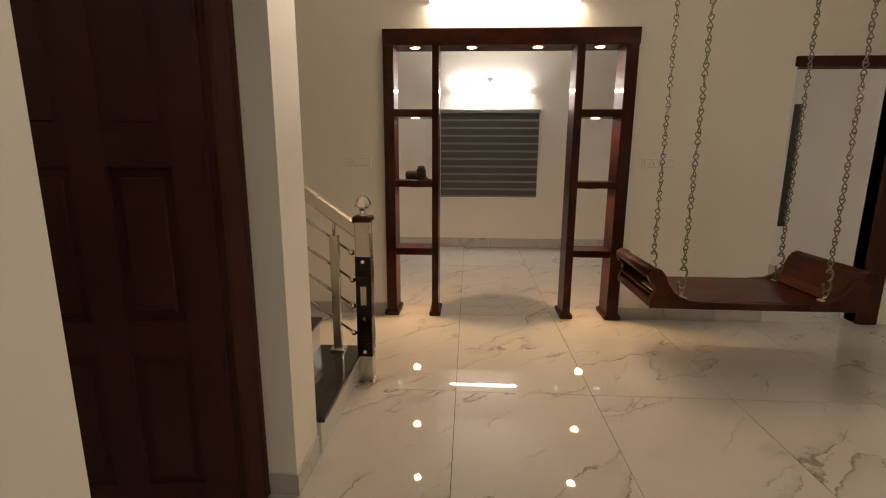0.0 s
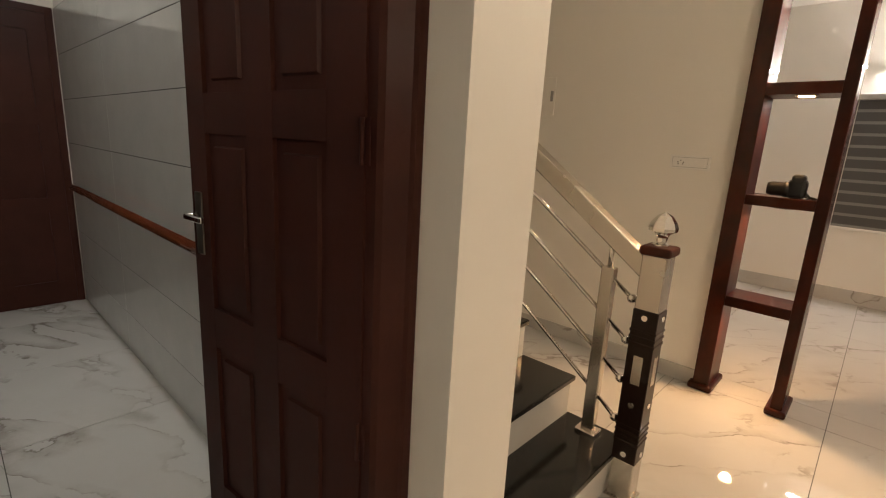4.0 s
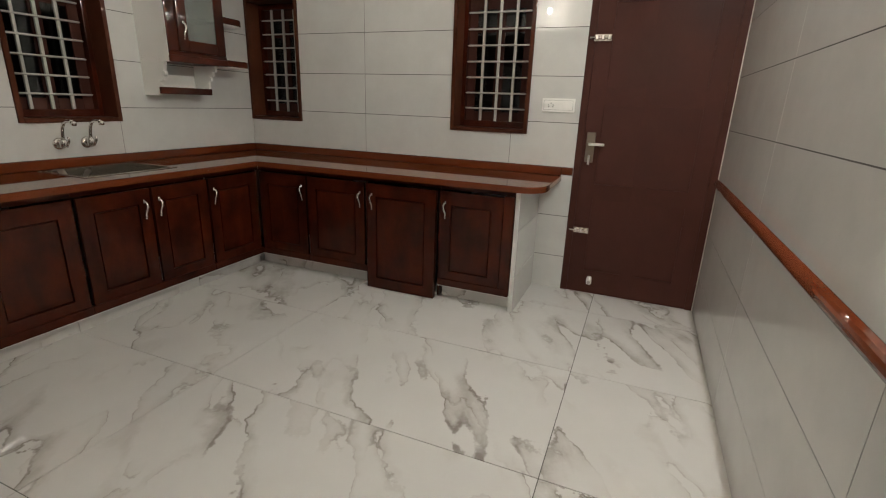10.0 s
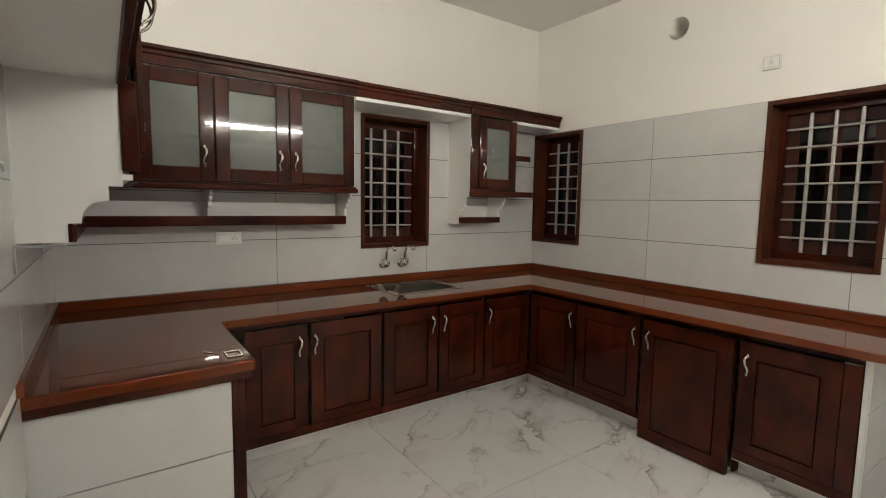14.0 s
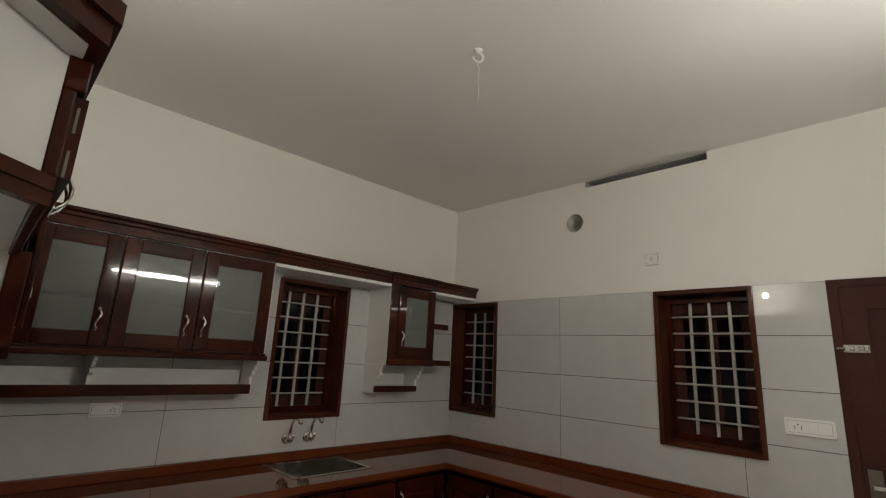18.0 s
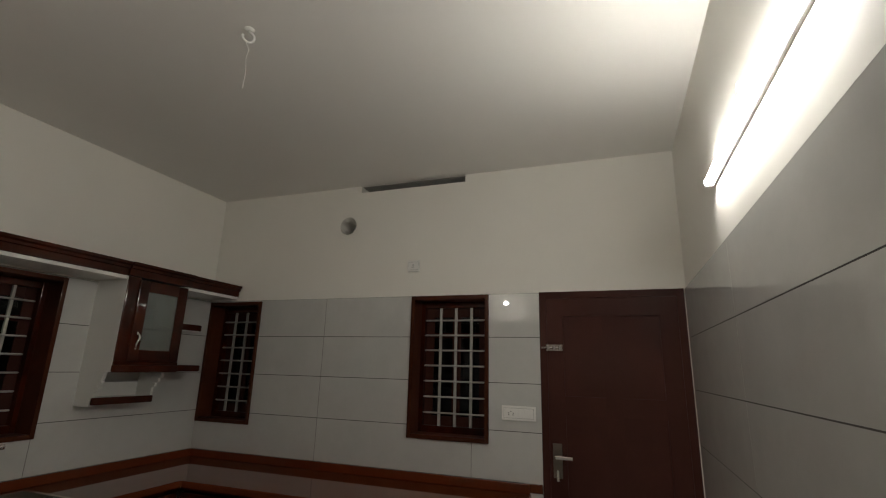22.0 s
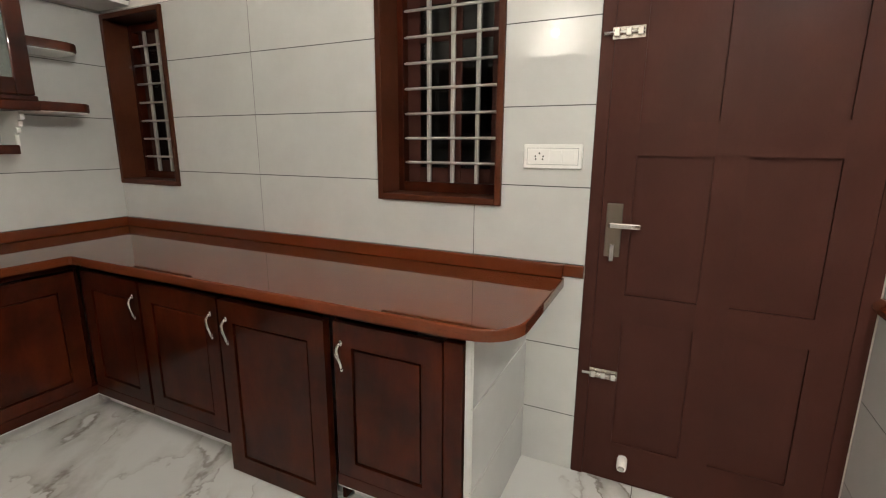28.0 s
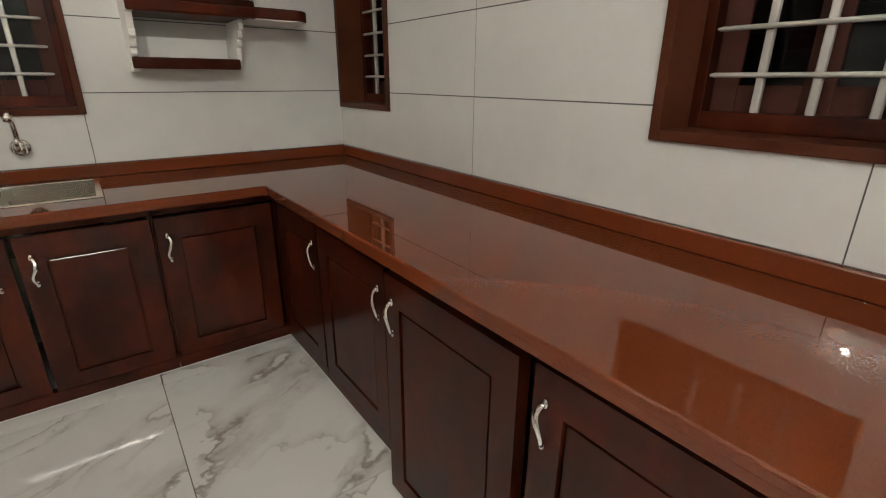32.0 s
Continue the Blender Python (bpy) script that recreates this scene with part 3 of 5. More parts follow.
def lever(parent, m, u, z, way=1, plate=(0.044, 0.23), mat=None, key=True):
    """A lever handle on its plate."""
    mat = mat or M_SATIN
    w, h = plate
    pl = part("handle_plate", many((u - w / 2, u + w / 2, 0, 0.006, z - h * 0.62, z + h * 0.38), bevel=0.003, m=m), mat, parent, "satin metal handle plate")
    bm = sweep(bmesh.new(), [m @ Vector((u, 0.004, z)), m @ Vector((u, 0.040, z))], 0.011, 12)
    box(bm, u - 0.013 if way > 0 else u - 0.095, u + 0.095 if way > 0 else u + 0.013, 0.036, 0.048, z - 0.010, z + 0.010, bevel=0.004, m=m)
    part("lever", bm, M_CHROME, pl, "chrome lever")
    if key:
        bm = sweep(bmesh.new(), [m @ Vector((u, 0.004, z - h * 0.42)), m @ Vector((u, 0.014, z - h * 0.42))], 0.012, 14)
        part("lock_cylinder", bm, mat, pl)
        part("door_key", many((u - 0.008, u + 0.008, 0.012, 0.016, z - h * 0.42 - 0.055, z - h * 0.42 + 0.008), bevel=0.001, m=m), M_CHROME, pl, "key left in the lock")


def tower_bolt(parent, m, u, z):
    bm = many((u - 0.054, u + 0.052, 0, 0.003, z - 0.020, z + 0.020), bevel=0.001, m=m)
    bolt = part("tower_bolt", bm, M_STEEL, parent, "metal tower bolt")
    bm = sweep(bmesh.new(), [m @ Vector((u - 0.080, 0.012, z)), m @ Vector((u + 0.05, 0.012, z))], 0.007, 10)
    part("bolt_rod", bm, M_CHROME, bolt)
    for k in (-0.038, 0.0, 0.038):
        part("bolt_guide", many((u + k - 0.010, u + k + 0.010, 0.002, 0.022, z - 0.014, z + 0.014), bevel=0.004, m=m), M_CHROME, bolt)


mB = west_at(BD[0])
wB = BD[1] - BD[0]
back_door = thing("door_1", (XW, (BD[0] + BD[1]) / 2, 0), "closed dark brown panelled wooden back door", "door", kind="structure")
for a, b in ((0.0, 0.045), (wB - 0.045, wB)):
    part("door_frame", many((a, b, -0.10, 0.003, 0, BD[3]), bevel=0.001, m=mB), M_DOOR, back_door)
part("door_head", many((0.045, wB - 0.045, -0.10, 0.003, BD[3] - 0.045, BD[3]), bevel=0.001, m=mB), M_DOORR, back_door)
mBl = west_at(BD[0] + 0.046) @ Matrix.Translation((0, 0.001, 0))
wl = wB - 0.092
COLS = [(0.104, 0.346), (0.445, 0.688)]
leaf = panelled(back_door, mBl, wl, 0.004, BD[3] - 0.047, 0.04, COLS, [(0.176, 0.694), (0.80, 1.317), (1.43, 1.935)], M_DOOR, M_DOORR, relief=0.0072, edge=0.0, field=False)
lever(leaf, mBl, 0.046, 1.069, 1, plate=(0.056, 0.20))
tower_bolt(leaf, mBl, 0.045, 1.730)
tower_bolt(leaf, mBl, 0.053, 0.466)
stop = part("door_stop", many((0.134, 0.172, 0.0, 0.044, 0.078, 0.136), bevel=0.018, m=mBl), M_PLASTIC, leaf, "white plastic door stop")
part("magnet", sweep(bmesh.new(), [mBl @ Vector((0.153, 0.044, 0.100)), mBl @ Vector((0.153, 0.050, 0.098))], 0.012, 14), M_CHROME, stop)
# Added board; its dark colour stands for the night behind the door.
structure("yard_behind_door", B(XW - 0.27, XW - 0.245, BD[0] - 0.1, BD[1] + 0.1, 0, 2.2), M_NIGHT, "dark board added behind the closed door as the night", "backdrop")

# open kitchen door, swung back along the north wall
kd = thing("door_2", (-1.17, 1.79, 0), "open dark brown panelled wooden kitchen door", "door", kind="structure")
fx0, fx1 = -1.205, -1.112
part("door_frame", prism(bmesh.new(), [(fx0, 1.829), (fx0, 1.742), (-1.163, 1.742), (-1.150, 1.752), (-1.122, 1.800), (fx1, 1.806), (fx1, 1.829)], (0, 2.13), axis="z", bevel=0.002), M_DOOR, kd)
part("door_frame", many((fx0, fx1, DOOR_Y[0], DOOR_Y[0] + 0.06, 0, 2.13), bevel=0.006), M_DOOR, kd)
part("door_head", many((fx0, fx1, DOOR_Y[0] + 0.06, 1.735, 2.07, 2.13), bevel=0.006), M_DOORR, kd)
ang = math.atan2(-0.085, -0.80)
mK = face_frame((-1.195, 1.735, 0), (math.cos(ang), math.sin(ang), 0), (-math.sin(ang), math.cos(ang), 0))
leaf2 = panelled(kd, mK, 0.784, 0.012, 2.065, 0.036, [(0.125, 0.338), (0.458, 0.682)], [(0.12, 0.65), (0.785, 1.335), (1.45, 1.94)], M_DOOR, M_DOORR, relief=0.009)
lever(leaf2, mK, 0.738, 1.08, -1, plate=(0.042, 0.20), key=False)
for z in (0.62, 1.34, 1.85):
    bm = sweep(bmesh.new(), [(-1.192, 1.726, z - 0.05), (-1.192, 1.726, z + 0.05)], 0.0055, 10)
    box(bm, -1.19, -1.172, 1.7315, 1.7335, z - 0.05, z + 0.05)
    part("hinge", bm, M_DOOR, kd, "brown painted butt hinge")


# ---- kitchen base cabinets ----
def pull(parent, m, u, z, reach=0.018):
    """A chrome S-shaped cabinet pull."""
    pts = []
    for k in range(17):
        s = k / 16
        pts.append(m @ Vector((u + 0.008 * math.sin(2 * math.pi * s), 0.003 + reach * math.sin(math.pi * s) ** 0.6, z - 0.05 + 0.10 * s)))
    h = part("handle", sweep(bmesh.new(), pts, [0.0056 + 0.0024 * math.exp(-((k / 16 - 0.64) / 0.17) ** 2) for k in range(17)], 10, flat=0.8), M_CHROME, parent, "chrome S-shaped pull")
    for s in (-1, 1):
        bm = bmesh.new()
        bmesh.ops.create_uvsphere(bm, u_segments=10, v_segments=6, radius=0.010, matrix=m @ Matrix.Translation((u, 0.004, z + s * 0.048)) @ Matrix.Diagonal((0.8, 0.5, 1.2, 1)))
        for f in bm.faces:
            f.smooth = True
        part("handle_foot", bm, M_CHROME, h)


def cab_door(parent, m, a, b, z0, z1, hu, hz, proud=0.02, rail=0.06, high=0.06, low=0.06, mat=None, panel=None, reach=0.018):
    """A cabinet door with a sunk raised panel, from a to b along the front."""
    mat = mat or M_WOODV
    i = rail
    bm = bmesh.new()
    box(bm, a + i, b - i, 0.002, proud - 0.014, z0 + low, z1 - high, m=m)
    box(bm, a + i + 0.009, b - i - 0.009, 0.004, proud - 0.004, z0 + low + 0.009, z1 - high - 0.009, bevel=0.0008, m=m)
    d = part("door", bm, panel or mat, parent)
    part("door_frame", many((a, a + i, 0, proud, z0, z1), (b - i, b, 0, proud, z0, z1), (a + i, b - i, 0, proud, z0, z0 + low), (a + i, b - i, 0, proud, z1 - high, z1), m=m), mat, d)
    if hu is not None:
        pull(d, m @ Matrix.Translation((0, proud, 0)), hu, hz, reach)
    return d


FS, FW = -1.372, -4.168                     # carcass fronts of the south and west runs
mS = face_frame((0, FS, 0), (1, 0, 0), (0, 1, 0))
mW = face_frame((FW, 0, 0), (0, 1, 0), (1, 0, 0))


def base_unit(label, axis, a, b, doors, z0=0.11, stile=False):
    """One cabinet unit of a run; doors: (from, to, pull at). The bottom rail runs through below the doors, the gaps between doors are open."""
    def run(u0, u1, d0, d1, za, zb):
        return (u0, u1, FS + d0, FS + d1, za, zb) if axis == "S" else (FW + d0, FW + d1, u0, u1, za, zb)
    back, low = (-0.548 if axis == "S" else -0.572), z0 + 0.052
    at = ((a + b) / 2, -1.65, 0) if axis == "S" else (-4.45, (a + b) / 2, 0)
    ob = thing("base_cabinet", at, label, "cabinet", "kitchen base cabinets")
    for u in (a, b - 0.016):
        part("side_panel", many(run(u, u + 0.016, back, -0.030, z0, 0.799)), M_WOODV, ob)
    part("bottom_panel", many(run(a + 0.016, b - 0.016, back, -0.030, z0, z0 + 0.018)), M_WHITE, ob, "white bottom board")
    mat = M_WOODX if axis == "S" else M_WOODY
    part("top_rail", many(run(a, b, -0.02, -0.001, 0.765, 0.799), bevel=0.002), mat, ob)
    if z0 > 0.05:
        part("bottom_rail", many(run(a, b, -0.02, 0.018, z0, low - 0.003), bevel=0.002), mat, ob)
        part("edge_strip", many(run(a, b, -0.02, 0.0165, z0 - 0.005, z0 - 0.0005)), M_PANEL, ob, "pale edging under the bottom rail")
    if stile:
        part("end_stile", many(run(max(d[1] for d in doors) + 0.003, b, -0.02, 0.018, low - 0.002, 0.764), bevel=0.002), M_WOODV, ob)
    for d in doors:
        cab_door(ob, mS if axis == "S" else mW, d[0], d[1], d[3] if len(d) > 3 else low, 0.758, d[2], 0.637, proud=d[4] if len(d) > 4 else 0.02, rail=0.074, high=0.086, low=0.058 if len(d) < 4 else 0.075)
    return ob


base_unit("dark varnished wooden base cabinet with two doors", "S", -2.846, -1.90, [(-2.365, -2.03, -2.320), (-2.836, -2.387, -2.409)])
base_unit("dark varnished wooden base cabinet with two doors under the sink", "S", -3.679, -2.848, [(-3.264, -2.858, -3.222), (-3.672, -3.281, -3.318)])
base_unit("dark varnished wooden corner cabinet with one door", "S", -4.168, -3.681, [(-4.125, -3.690, -3.725)])
base_unit("dark varnished wooden corner cabinet with one door", "W", -1.37, -0.911, [(-1.345, -0.918, -0.922 - 0.028)])
base_unit("dark varnished wooden base cabinet with one door", "W", -0.909, -0.402, [(-0.900, -0.418, -0.451)])
base_unit("tall gas cylinder cabinet with a door down to the floor", "W", -0.400, 0.148, [(-0.390, 0.130, -0.347, 0.006, 0.034)], z0=0.012)
base_unit("dark varnished wooden base cabinet with one door", "W", 0.150, 0.648, [(0.160, 0.580, 0.194)], stile=True)

# tiled end of the west run and tiled plinths
end_w = thing("counter_end_wall", (-4.45, 0.665, 0), "white tiled end wall under the worktop", "wall", kind="structure")
part("core", B(XW + 0.002, FW + 0.006, 0.652, 0.672, 0, 0.80), M_TILE, end_w)
for z0, z1 in ((0.0, 0.248), (0.252, 0.548), (0.552, 0.80)):
    part("tile", B(XW + 0.002, FW + 0.008, 0.6725, 0.680, z0, z1, bevel=0.0015), M_TILE, end_w)
pl = thing("plinth", (-3.3, FS, 0), "white tiled plinth under the base cabinets", "plinth", kind="structure")
for x0, x1 in ((FW - 0.075, -3.608), (-3.604, -2.808), (-2.804, -1.90)):
    part("plinth_tile", B(x0, x1, FS - 0.087, FS - 0.075, 0, 0.104, bevel=0.001), M_FLOOR, pl)
for y0, y1 in ((FS - 0.074, -0.460), (-0.456, -0.405), (0.152, 0.650)):
    part("plinth_tile", B(FW - 0.087, FW - 0.075, y0, y1, 0, 0.104, bevel=0.001), M_FLOOR, pl)

# short run along the east wall, its end tiled
pen = thing("base_cabinet", (-1.55, -1.0, 0), "white tiled counter end with a wooden front edge", "cabinet", "kitchen base cabinets")
part("body", B(XE + 0.004, -1.83, -1.36, -0.672, 0.0, 0.80), M_GROUT, pen)
part("edge_board", B(XE + 0.004, -1.895, -0.668, -0.640, 0.768, 0.8018, bevel=0.002), M_WOODX, pen, "dark wooden board under the worktop edge")
for z0, z1 in ((0.0, 0.163), (0.167, 0.483), (0.487, 0.798)):
    part("tile", B(XE + 0.004, -1.828, -0.672, -0.663, z0, z1, bevel=0.0015), M_TILE, pen)
mE = face_frame((-1.832, 0, 0), (0, -1, 0), (-1, 0, 0))
part("face_frame", many((-1.850, -1.831, -0.70, -0.66, 0.10, 0.80), (-1.850, -1.831, -1.36, -0.70, 0.765, 0.80), bevel=0.003), M_WOODV, pen)
cab_door(pen, mE, 0.668, 1.01, 0.11, 0.757, 0.97, 0.66, proud=0.045)
cab_door(pen, mE, 1.016, 1.345, 0.11, 0.757, 1.05, 0.66, proud=0.03)
part("plinth_board", B(-1.86, -1.832, -1.36, -0.69, 0.0, 0.09, bevel=0.002), M_TILE, pen)


# ---- worktop with sink cut-out ----
FRONT = [(XE - 0.002, -0.632), (-1.90, -0.632), (-1.912, -0.644), (-1.912, -1.302), (-1.918, -1.312), (-4.095, -1.312), (-4.105, -1.302)]
FRONT += [(-4.245 + 0.14 * math.cos(radians(a)), 0.675 + 0.145 * math.sin(radians(a))) for a in range(0, 91, 10)] + [(XW + 0.002, 0.82)]


def worktop_slab(z0, z1):
    outline = [(XW + 0.002, YS + 0.002), (XE - 0.002, YS + 0.002)] + FRONT
    hole = [(-3.545, -1.875), (-3.005, -1.875), (-3.005, -1.475), (-3.545, -1.475)]
    bm = bmesh.new()
    o = [bm.verts.new((x, y, z1)) for x, y in outline]
    h = [bm.verts.new((x, y, z1)) for x, y in hole]
    edges = [bm.edges.new((a[i], a[(i + 1) % len(a)])) for a in (o, h) for i in range(len(a))]
    bmesh.ops.triangle_fill(bm, use_beauty=True, edges=edges)
    for f in bm.faces[:]:
        c = f.calc_center_median()
        if -3.545 < c.x < -3.005 and -1.875 < c.y < -1.475:
            bm.faces.remove(f)
    out = bmesh.ops.extrude_face_region(bm, geom=bm.faces[:])
    bmesh.ops.translate(bm, verts=[v for v in out["geom"] if isinstance(v, bmesh.types.BMVert)], vec=(0, 0, z0 - z1))
    bmesh.ops.recalc_face_normals(bm, faces=bm.faces[:])
    sharp = [e for e in bm.edges if len(e.link_faces) == 2 and e.calc_face_angle(0) > 1.2 and e.verts[0].co.z > z1 - 1e-4 and e.verts[1].co.z > z1 - 1e-4]
    bmesh.ops.bevel(bm, geom=sharp, offset=0.006, segments=3, affect="EDGES", profile=0.5)
    return bm


def edge_strip(z0, z1, wide=0.035):
    """The thickening strip glued under the front edge."""
    inner = []
    for k, (x, y) in enumerate(FRONT):
        a, b = Vector(FRONT[max(k - 1, 0)]), Vector(FRONT[min(k + 1, len(FRONT) - 1)])
        d = (b - a).normalized()
        inner.append((x - d.y * wide, y + d.x * wide))
    bm = bmesh.new()
    n = len(FRONT)
    rows = [[bm.verts.new((x, y, z)) for x, y in pts] for z in (z0, z1) for pts in (FRONT, inner)]
    for k in range(n - 1):
        for p, q in ((0, 1), (2, 3), (0, 2), (1, 3)):
            bm.faces.new((rows[p][k], rows[p][k + 1], rows[q][k + 1], rows[q][k]))
    for k in (0, n - 1):
        bm.faces.new((rows[0][k], rows[1][k], rows[3][k], rows[2][k]))
    return bm


wt = thing("worktop", (-3.0, -1.0, TOP - 0.038), "polished red-brown stone worktop round three sides of the kitchen", "worktop")
part("slab", worktop_slab(TOP - 0.0195, TOP), M_TOP, wt)
part("edge_strip", edge_strip(TOP - 0.038, TOP - 0.0198), M_TOP, wt, "stone strip thickening the front edge")
bs = thing("backsplash", (-3.0, YS, TOP), "red-brown stone upstand along the worktop and wall", "backsplash", kind="structure")
part("upstand", B(XW + 0.0, XE, YS - 0.004, YS + 0.020, TOP + 0.001, 0.897, bevel=0.004), M_TOP, bs)
part("upstand", B(XW - 0.004, XW + 0.020, YS + 0.020, 0.815, TOP + 0.001, 0.897, bevel=0.004), M_TOP, bs)
part("upstand", B(XW - 0.004, XW + 0.012, 0.815, 0.893, 0.848, 0.897, bevel=0.004), M_TOP, bs)
part("upstand", B(XE - 0.020, XE + 0.004, YS + 0.020, -0.632, TOP + 0.001, 0.897, bevel=0.004), M_TOP, bs)
trim = thing("trim", (-3.2, YN, 0.85), "red-brown stone dado moulding on the tiled wall", "trim", kind="structure")
prof = [(0.006, 0.842)] + [(-0.024 * math.sin(math.pi * k / 8) ** 0.8, 0.842 + 0.056 * k / 8) for k in range(9)] + [(0.006, 0.898)]
bm = bmesh.new()
prism(bm, [(YN + a, z) for a, z in prof], (XW + 0.002, -1.23), axis="x")
part("moulding", bm, M_TOP, trim)

# sink
sk = thing("kitchen_sink", (-3.29, -1.68, 0.65), "stainless steel sink sunk into the worktop", "sink")
bm = bmesh.new()
sx0, sx1, sy0, sy1, zb = -3.540, -3.010, -1.870, -1.480, 0.66
for b in ((sx0, sx1, sy0, sy0 + 0.004, zb, TOP + 0.002), (sx0, sx1, sy1 - 0.004, sy1, zb, TOP + 0.002), (sx0, sx0 + 0.004, sy0, sy1, zb, TOP + 0.002), (sx1 - 0.004, sx1, sy0, sy1, zb, TOP + 0.002), (sx0, sx1, sy0, sy1, zb - 0.004, zb)):
    box(bm, *b)
part("basin", bm, M_STEEL, sk)
part("rim", many((sx0 - 0.018, sx1 + 0.018, sy0 - 0.018, sy0 + 0.004, TOP, TOP + 0.003), (sx0 - 0.018, sx1 + 0.018, sy1 - 0.004, sy1 + 0.018, TOP, TOP + 0.003),
                 (sx0 - 0.018, sx0 + 0.004, sy0 + 0.004, sy1 - 0.004, TOP, TOP + 0.003), (sx1 - 0.004, sx1 + 0.018, sy0 + 0.004, sy1 - 0.004, TOP, TOP + 0.003), bevel=0.001), M_STEEL, sk)
part("drain", lathe(bmesh.new(), [(0.045, 0.0), (0.045, 0.004), (0.03, 0.002), (0.012, 0.003)], (-3.29, -1.68, zb), 24), M_CHROME, sk)


def tap(x):
    """A wall sink tap: round flange and body, a side lever, and a swan-neck spout."""
    ob = thing("tap", (x, YS, 0.985), "chrome swan-neck wall tap over the sink", "tap", "sink taps")
    y = YS + 0.045
    part("flange", lathe(bmesh.new(), [(0.037, 0.0), (0.037, 0.006), (0.024, 0.016)], (x, YS, 0.985), 22, "y"), M_CHROME, ob)
    part("body", sweep(bmesh.new(), [(x, YS + 0.004, 0.99), (x, YS + 0.03, 0.99), (x, y + 0.012, 0.99)], [0.013, 0.017, 0.021], 16), M_CHROME, ob)
    part("bonnet", lathe(bmesh.new(), [(0.012, -0.030), (0.022, -0.024), (0.024, 0.0), (0.019, 0.016), (0.014, 0.024)], (x, y, 0.992), 20), M_CHROME, ob)
    pts = [(x, y, 1.005), (x, y + 0.004, 1.045), (x, y + 0.016, 1.085), (x, y + 0.038, 1.112), (x, y + 0.070, 1.124), (x, y + 0.105, 1.124), (x, y + 0.125, 1.118)]
    part("spout", sweep(bmesh.new(), pts, 0.0105, 14), M_CHROME, ob)
    part("nozzle", lathe(bmesh.new(), [(0.010, 0.0), (0.015, 0.004), (0.016, 0.016), (0.012, 0.026)], (x, y + 0.130, 1.098), 18), M_CHROME, ob)
    part("handle", sweep(bmesh.new(), [(x, y + 0.018, 0.988), (x, y + 0.038, 0.99), (x, y + 0.052, 1.004), (x, y + 0.058, 1.03)], [0.013, 0.011, 0.0075, 0.0065], 12), M_CHROME, ob, "chrome lever")
    return ob


tap(-3.165)
tap(-3.324)


# ---- wall cabinets ----
UF, UB, UT = -1.672, 1.505, 2.128           # front, bottom and top of the wall cabinets
mU = face_frame((0, UF, 0), (1, 0, 0), (0, 1, 0))


def glass_door(parent, m, a, b, z0, z1, hu, rail=0.07):
    d = part("door", many((a, a + rail, 0, 0.02, z0, z1), bevel=0.005, m=m), M_WOODV, parent, "varnished red-brown glazed door")
    part("door_stile", many((b - rail, b, 0, 0.02, z0, z1), bevel=0.005, m=m), M_WOODV, d)
    part("door_rail", many((a + rail, b - rail, 0.001, 0.019, z0, z0 + rail), bevel=0.004, m=m), M_WOODX, d)
    part("door_rail", many((a + rail, b - rail, 0.001, 0.019, z1 - rail, z1), bevel=0.004, m=m), M_WOODX, d)
    part("pane", many((a + rail - 0.003, b - rail + 0.003, 0.007, 0.011, z0 + rail - 0.003, z1 - rail + 0.003), m=m), M_REED, d, "frosted reeded glass")
    if hu is not None:
        pull(d, m @ Matrix.Translation((0, 0.02, 0)), hu, z0 + 0.134)
    return d


wc = thing("wall_cabinet", (-2.2, -1.8, UB), "varnished red-brown wall cabinet with three frosted glass doors", "cabinet", "kitchen wall cabinets")
part("body", many((-2.808, -2.79, YS, UF, UB, UT), (-1.57, -1.23, YS, YS + 0.01, UB, UT), (-2.79, -1.24, YS, YS + 0.008, UB, UT), bevel=0.0), M_WHITE, wc)
part("bottom_board", B(-2.825, -1.24, YS, UF + 0.018, UB, UB + 0.03, bevel=0.008), M_WOODX, wc)
part("top_board", B(-2.79, -1.24, YS + 0.01, UF - 0.002, UT - 0.02, UT), M_WHITE, wc)
part("shelf", B(-2.788, -1.24, YS + 0.01, UF - 0.03, 1.80, 1.818), M_WHITE, wc, "white shelf behind the glass")
part("bottom_rail", B(-2.812, -1.55, UF - 0.001, UF + 0.012, UB + 0.03, UB + 0.042, bevel=0.004), M_WOODX, wc)
for a, b, h in ((-1.966, -1.600, -1.916), (-2.374, -1.972, -2.320), (-2.796, -2.380, -2.411)):
    glass_door(wc, mU, a, b, 1.549, 2.122, h, rail=0.074)
co = thing("cornice", (-3.2, UF, UT), "varnished red-brown cornice over the wall cabinets", "cornice", kind="structure")
CP = [(YS, UT + 0.002), (UF + 0.024, UT + 0.002), (UF + 0.024, UT + 0.045), (UF + 0.036, UT + 0.050), (UF + 0.036, UT + 0.066), (UF + 0.050, UT + 0.075), (UF + 0.050, UT + 0.092), (YS, UT + 0.092)]


def cornice_piece(x0, x1, push=0.0):
    return prism(bmesh.new(), [(y + (push if y > -1.9 else 0), z) for y, z in CP], (x0, x1), axis="x")


part("cornice_board", cornice_piece(-2.812, -1.60), M_WOODX, co)
part("cornice_board", cornice_piece(-3.755, -2.812, -0.012), M_WOODX, co)
part("cornice_board", cornice_piece(-4.262, -3.755, 0.004), M_WOODX, co)
part("cornice_board", cornice_piece(XW + 0.002, -4.262, -0.012), M_WOODX, co)
part("soffit", B(-3.76, -2.812, YS, UF + 0.004, UT - 0.022, UT + 0.0005), M_WHITE, co, "white soffit board over the window")
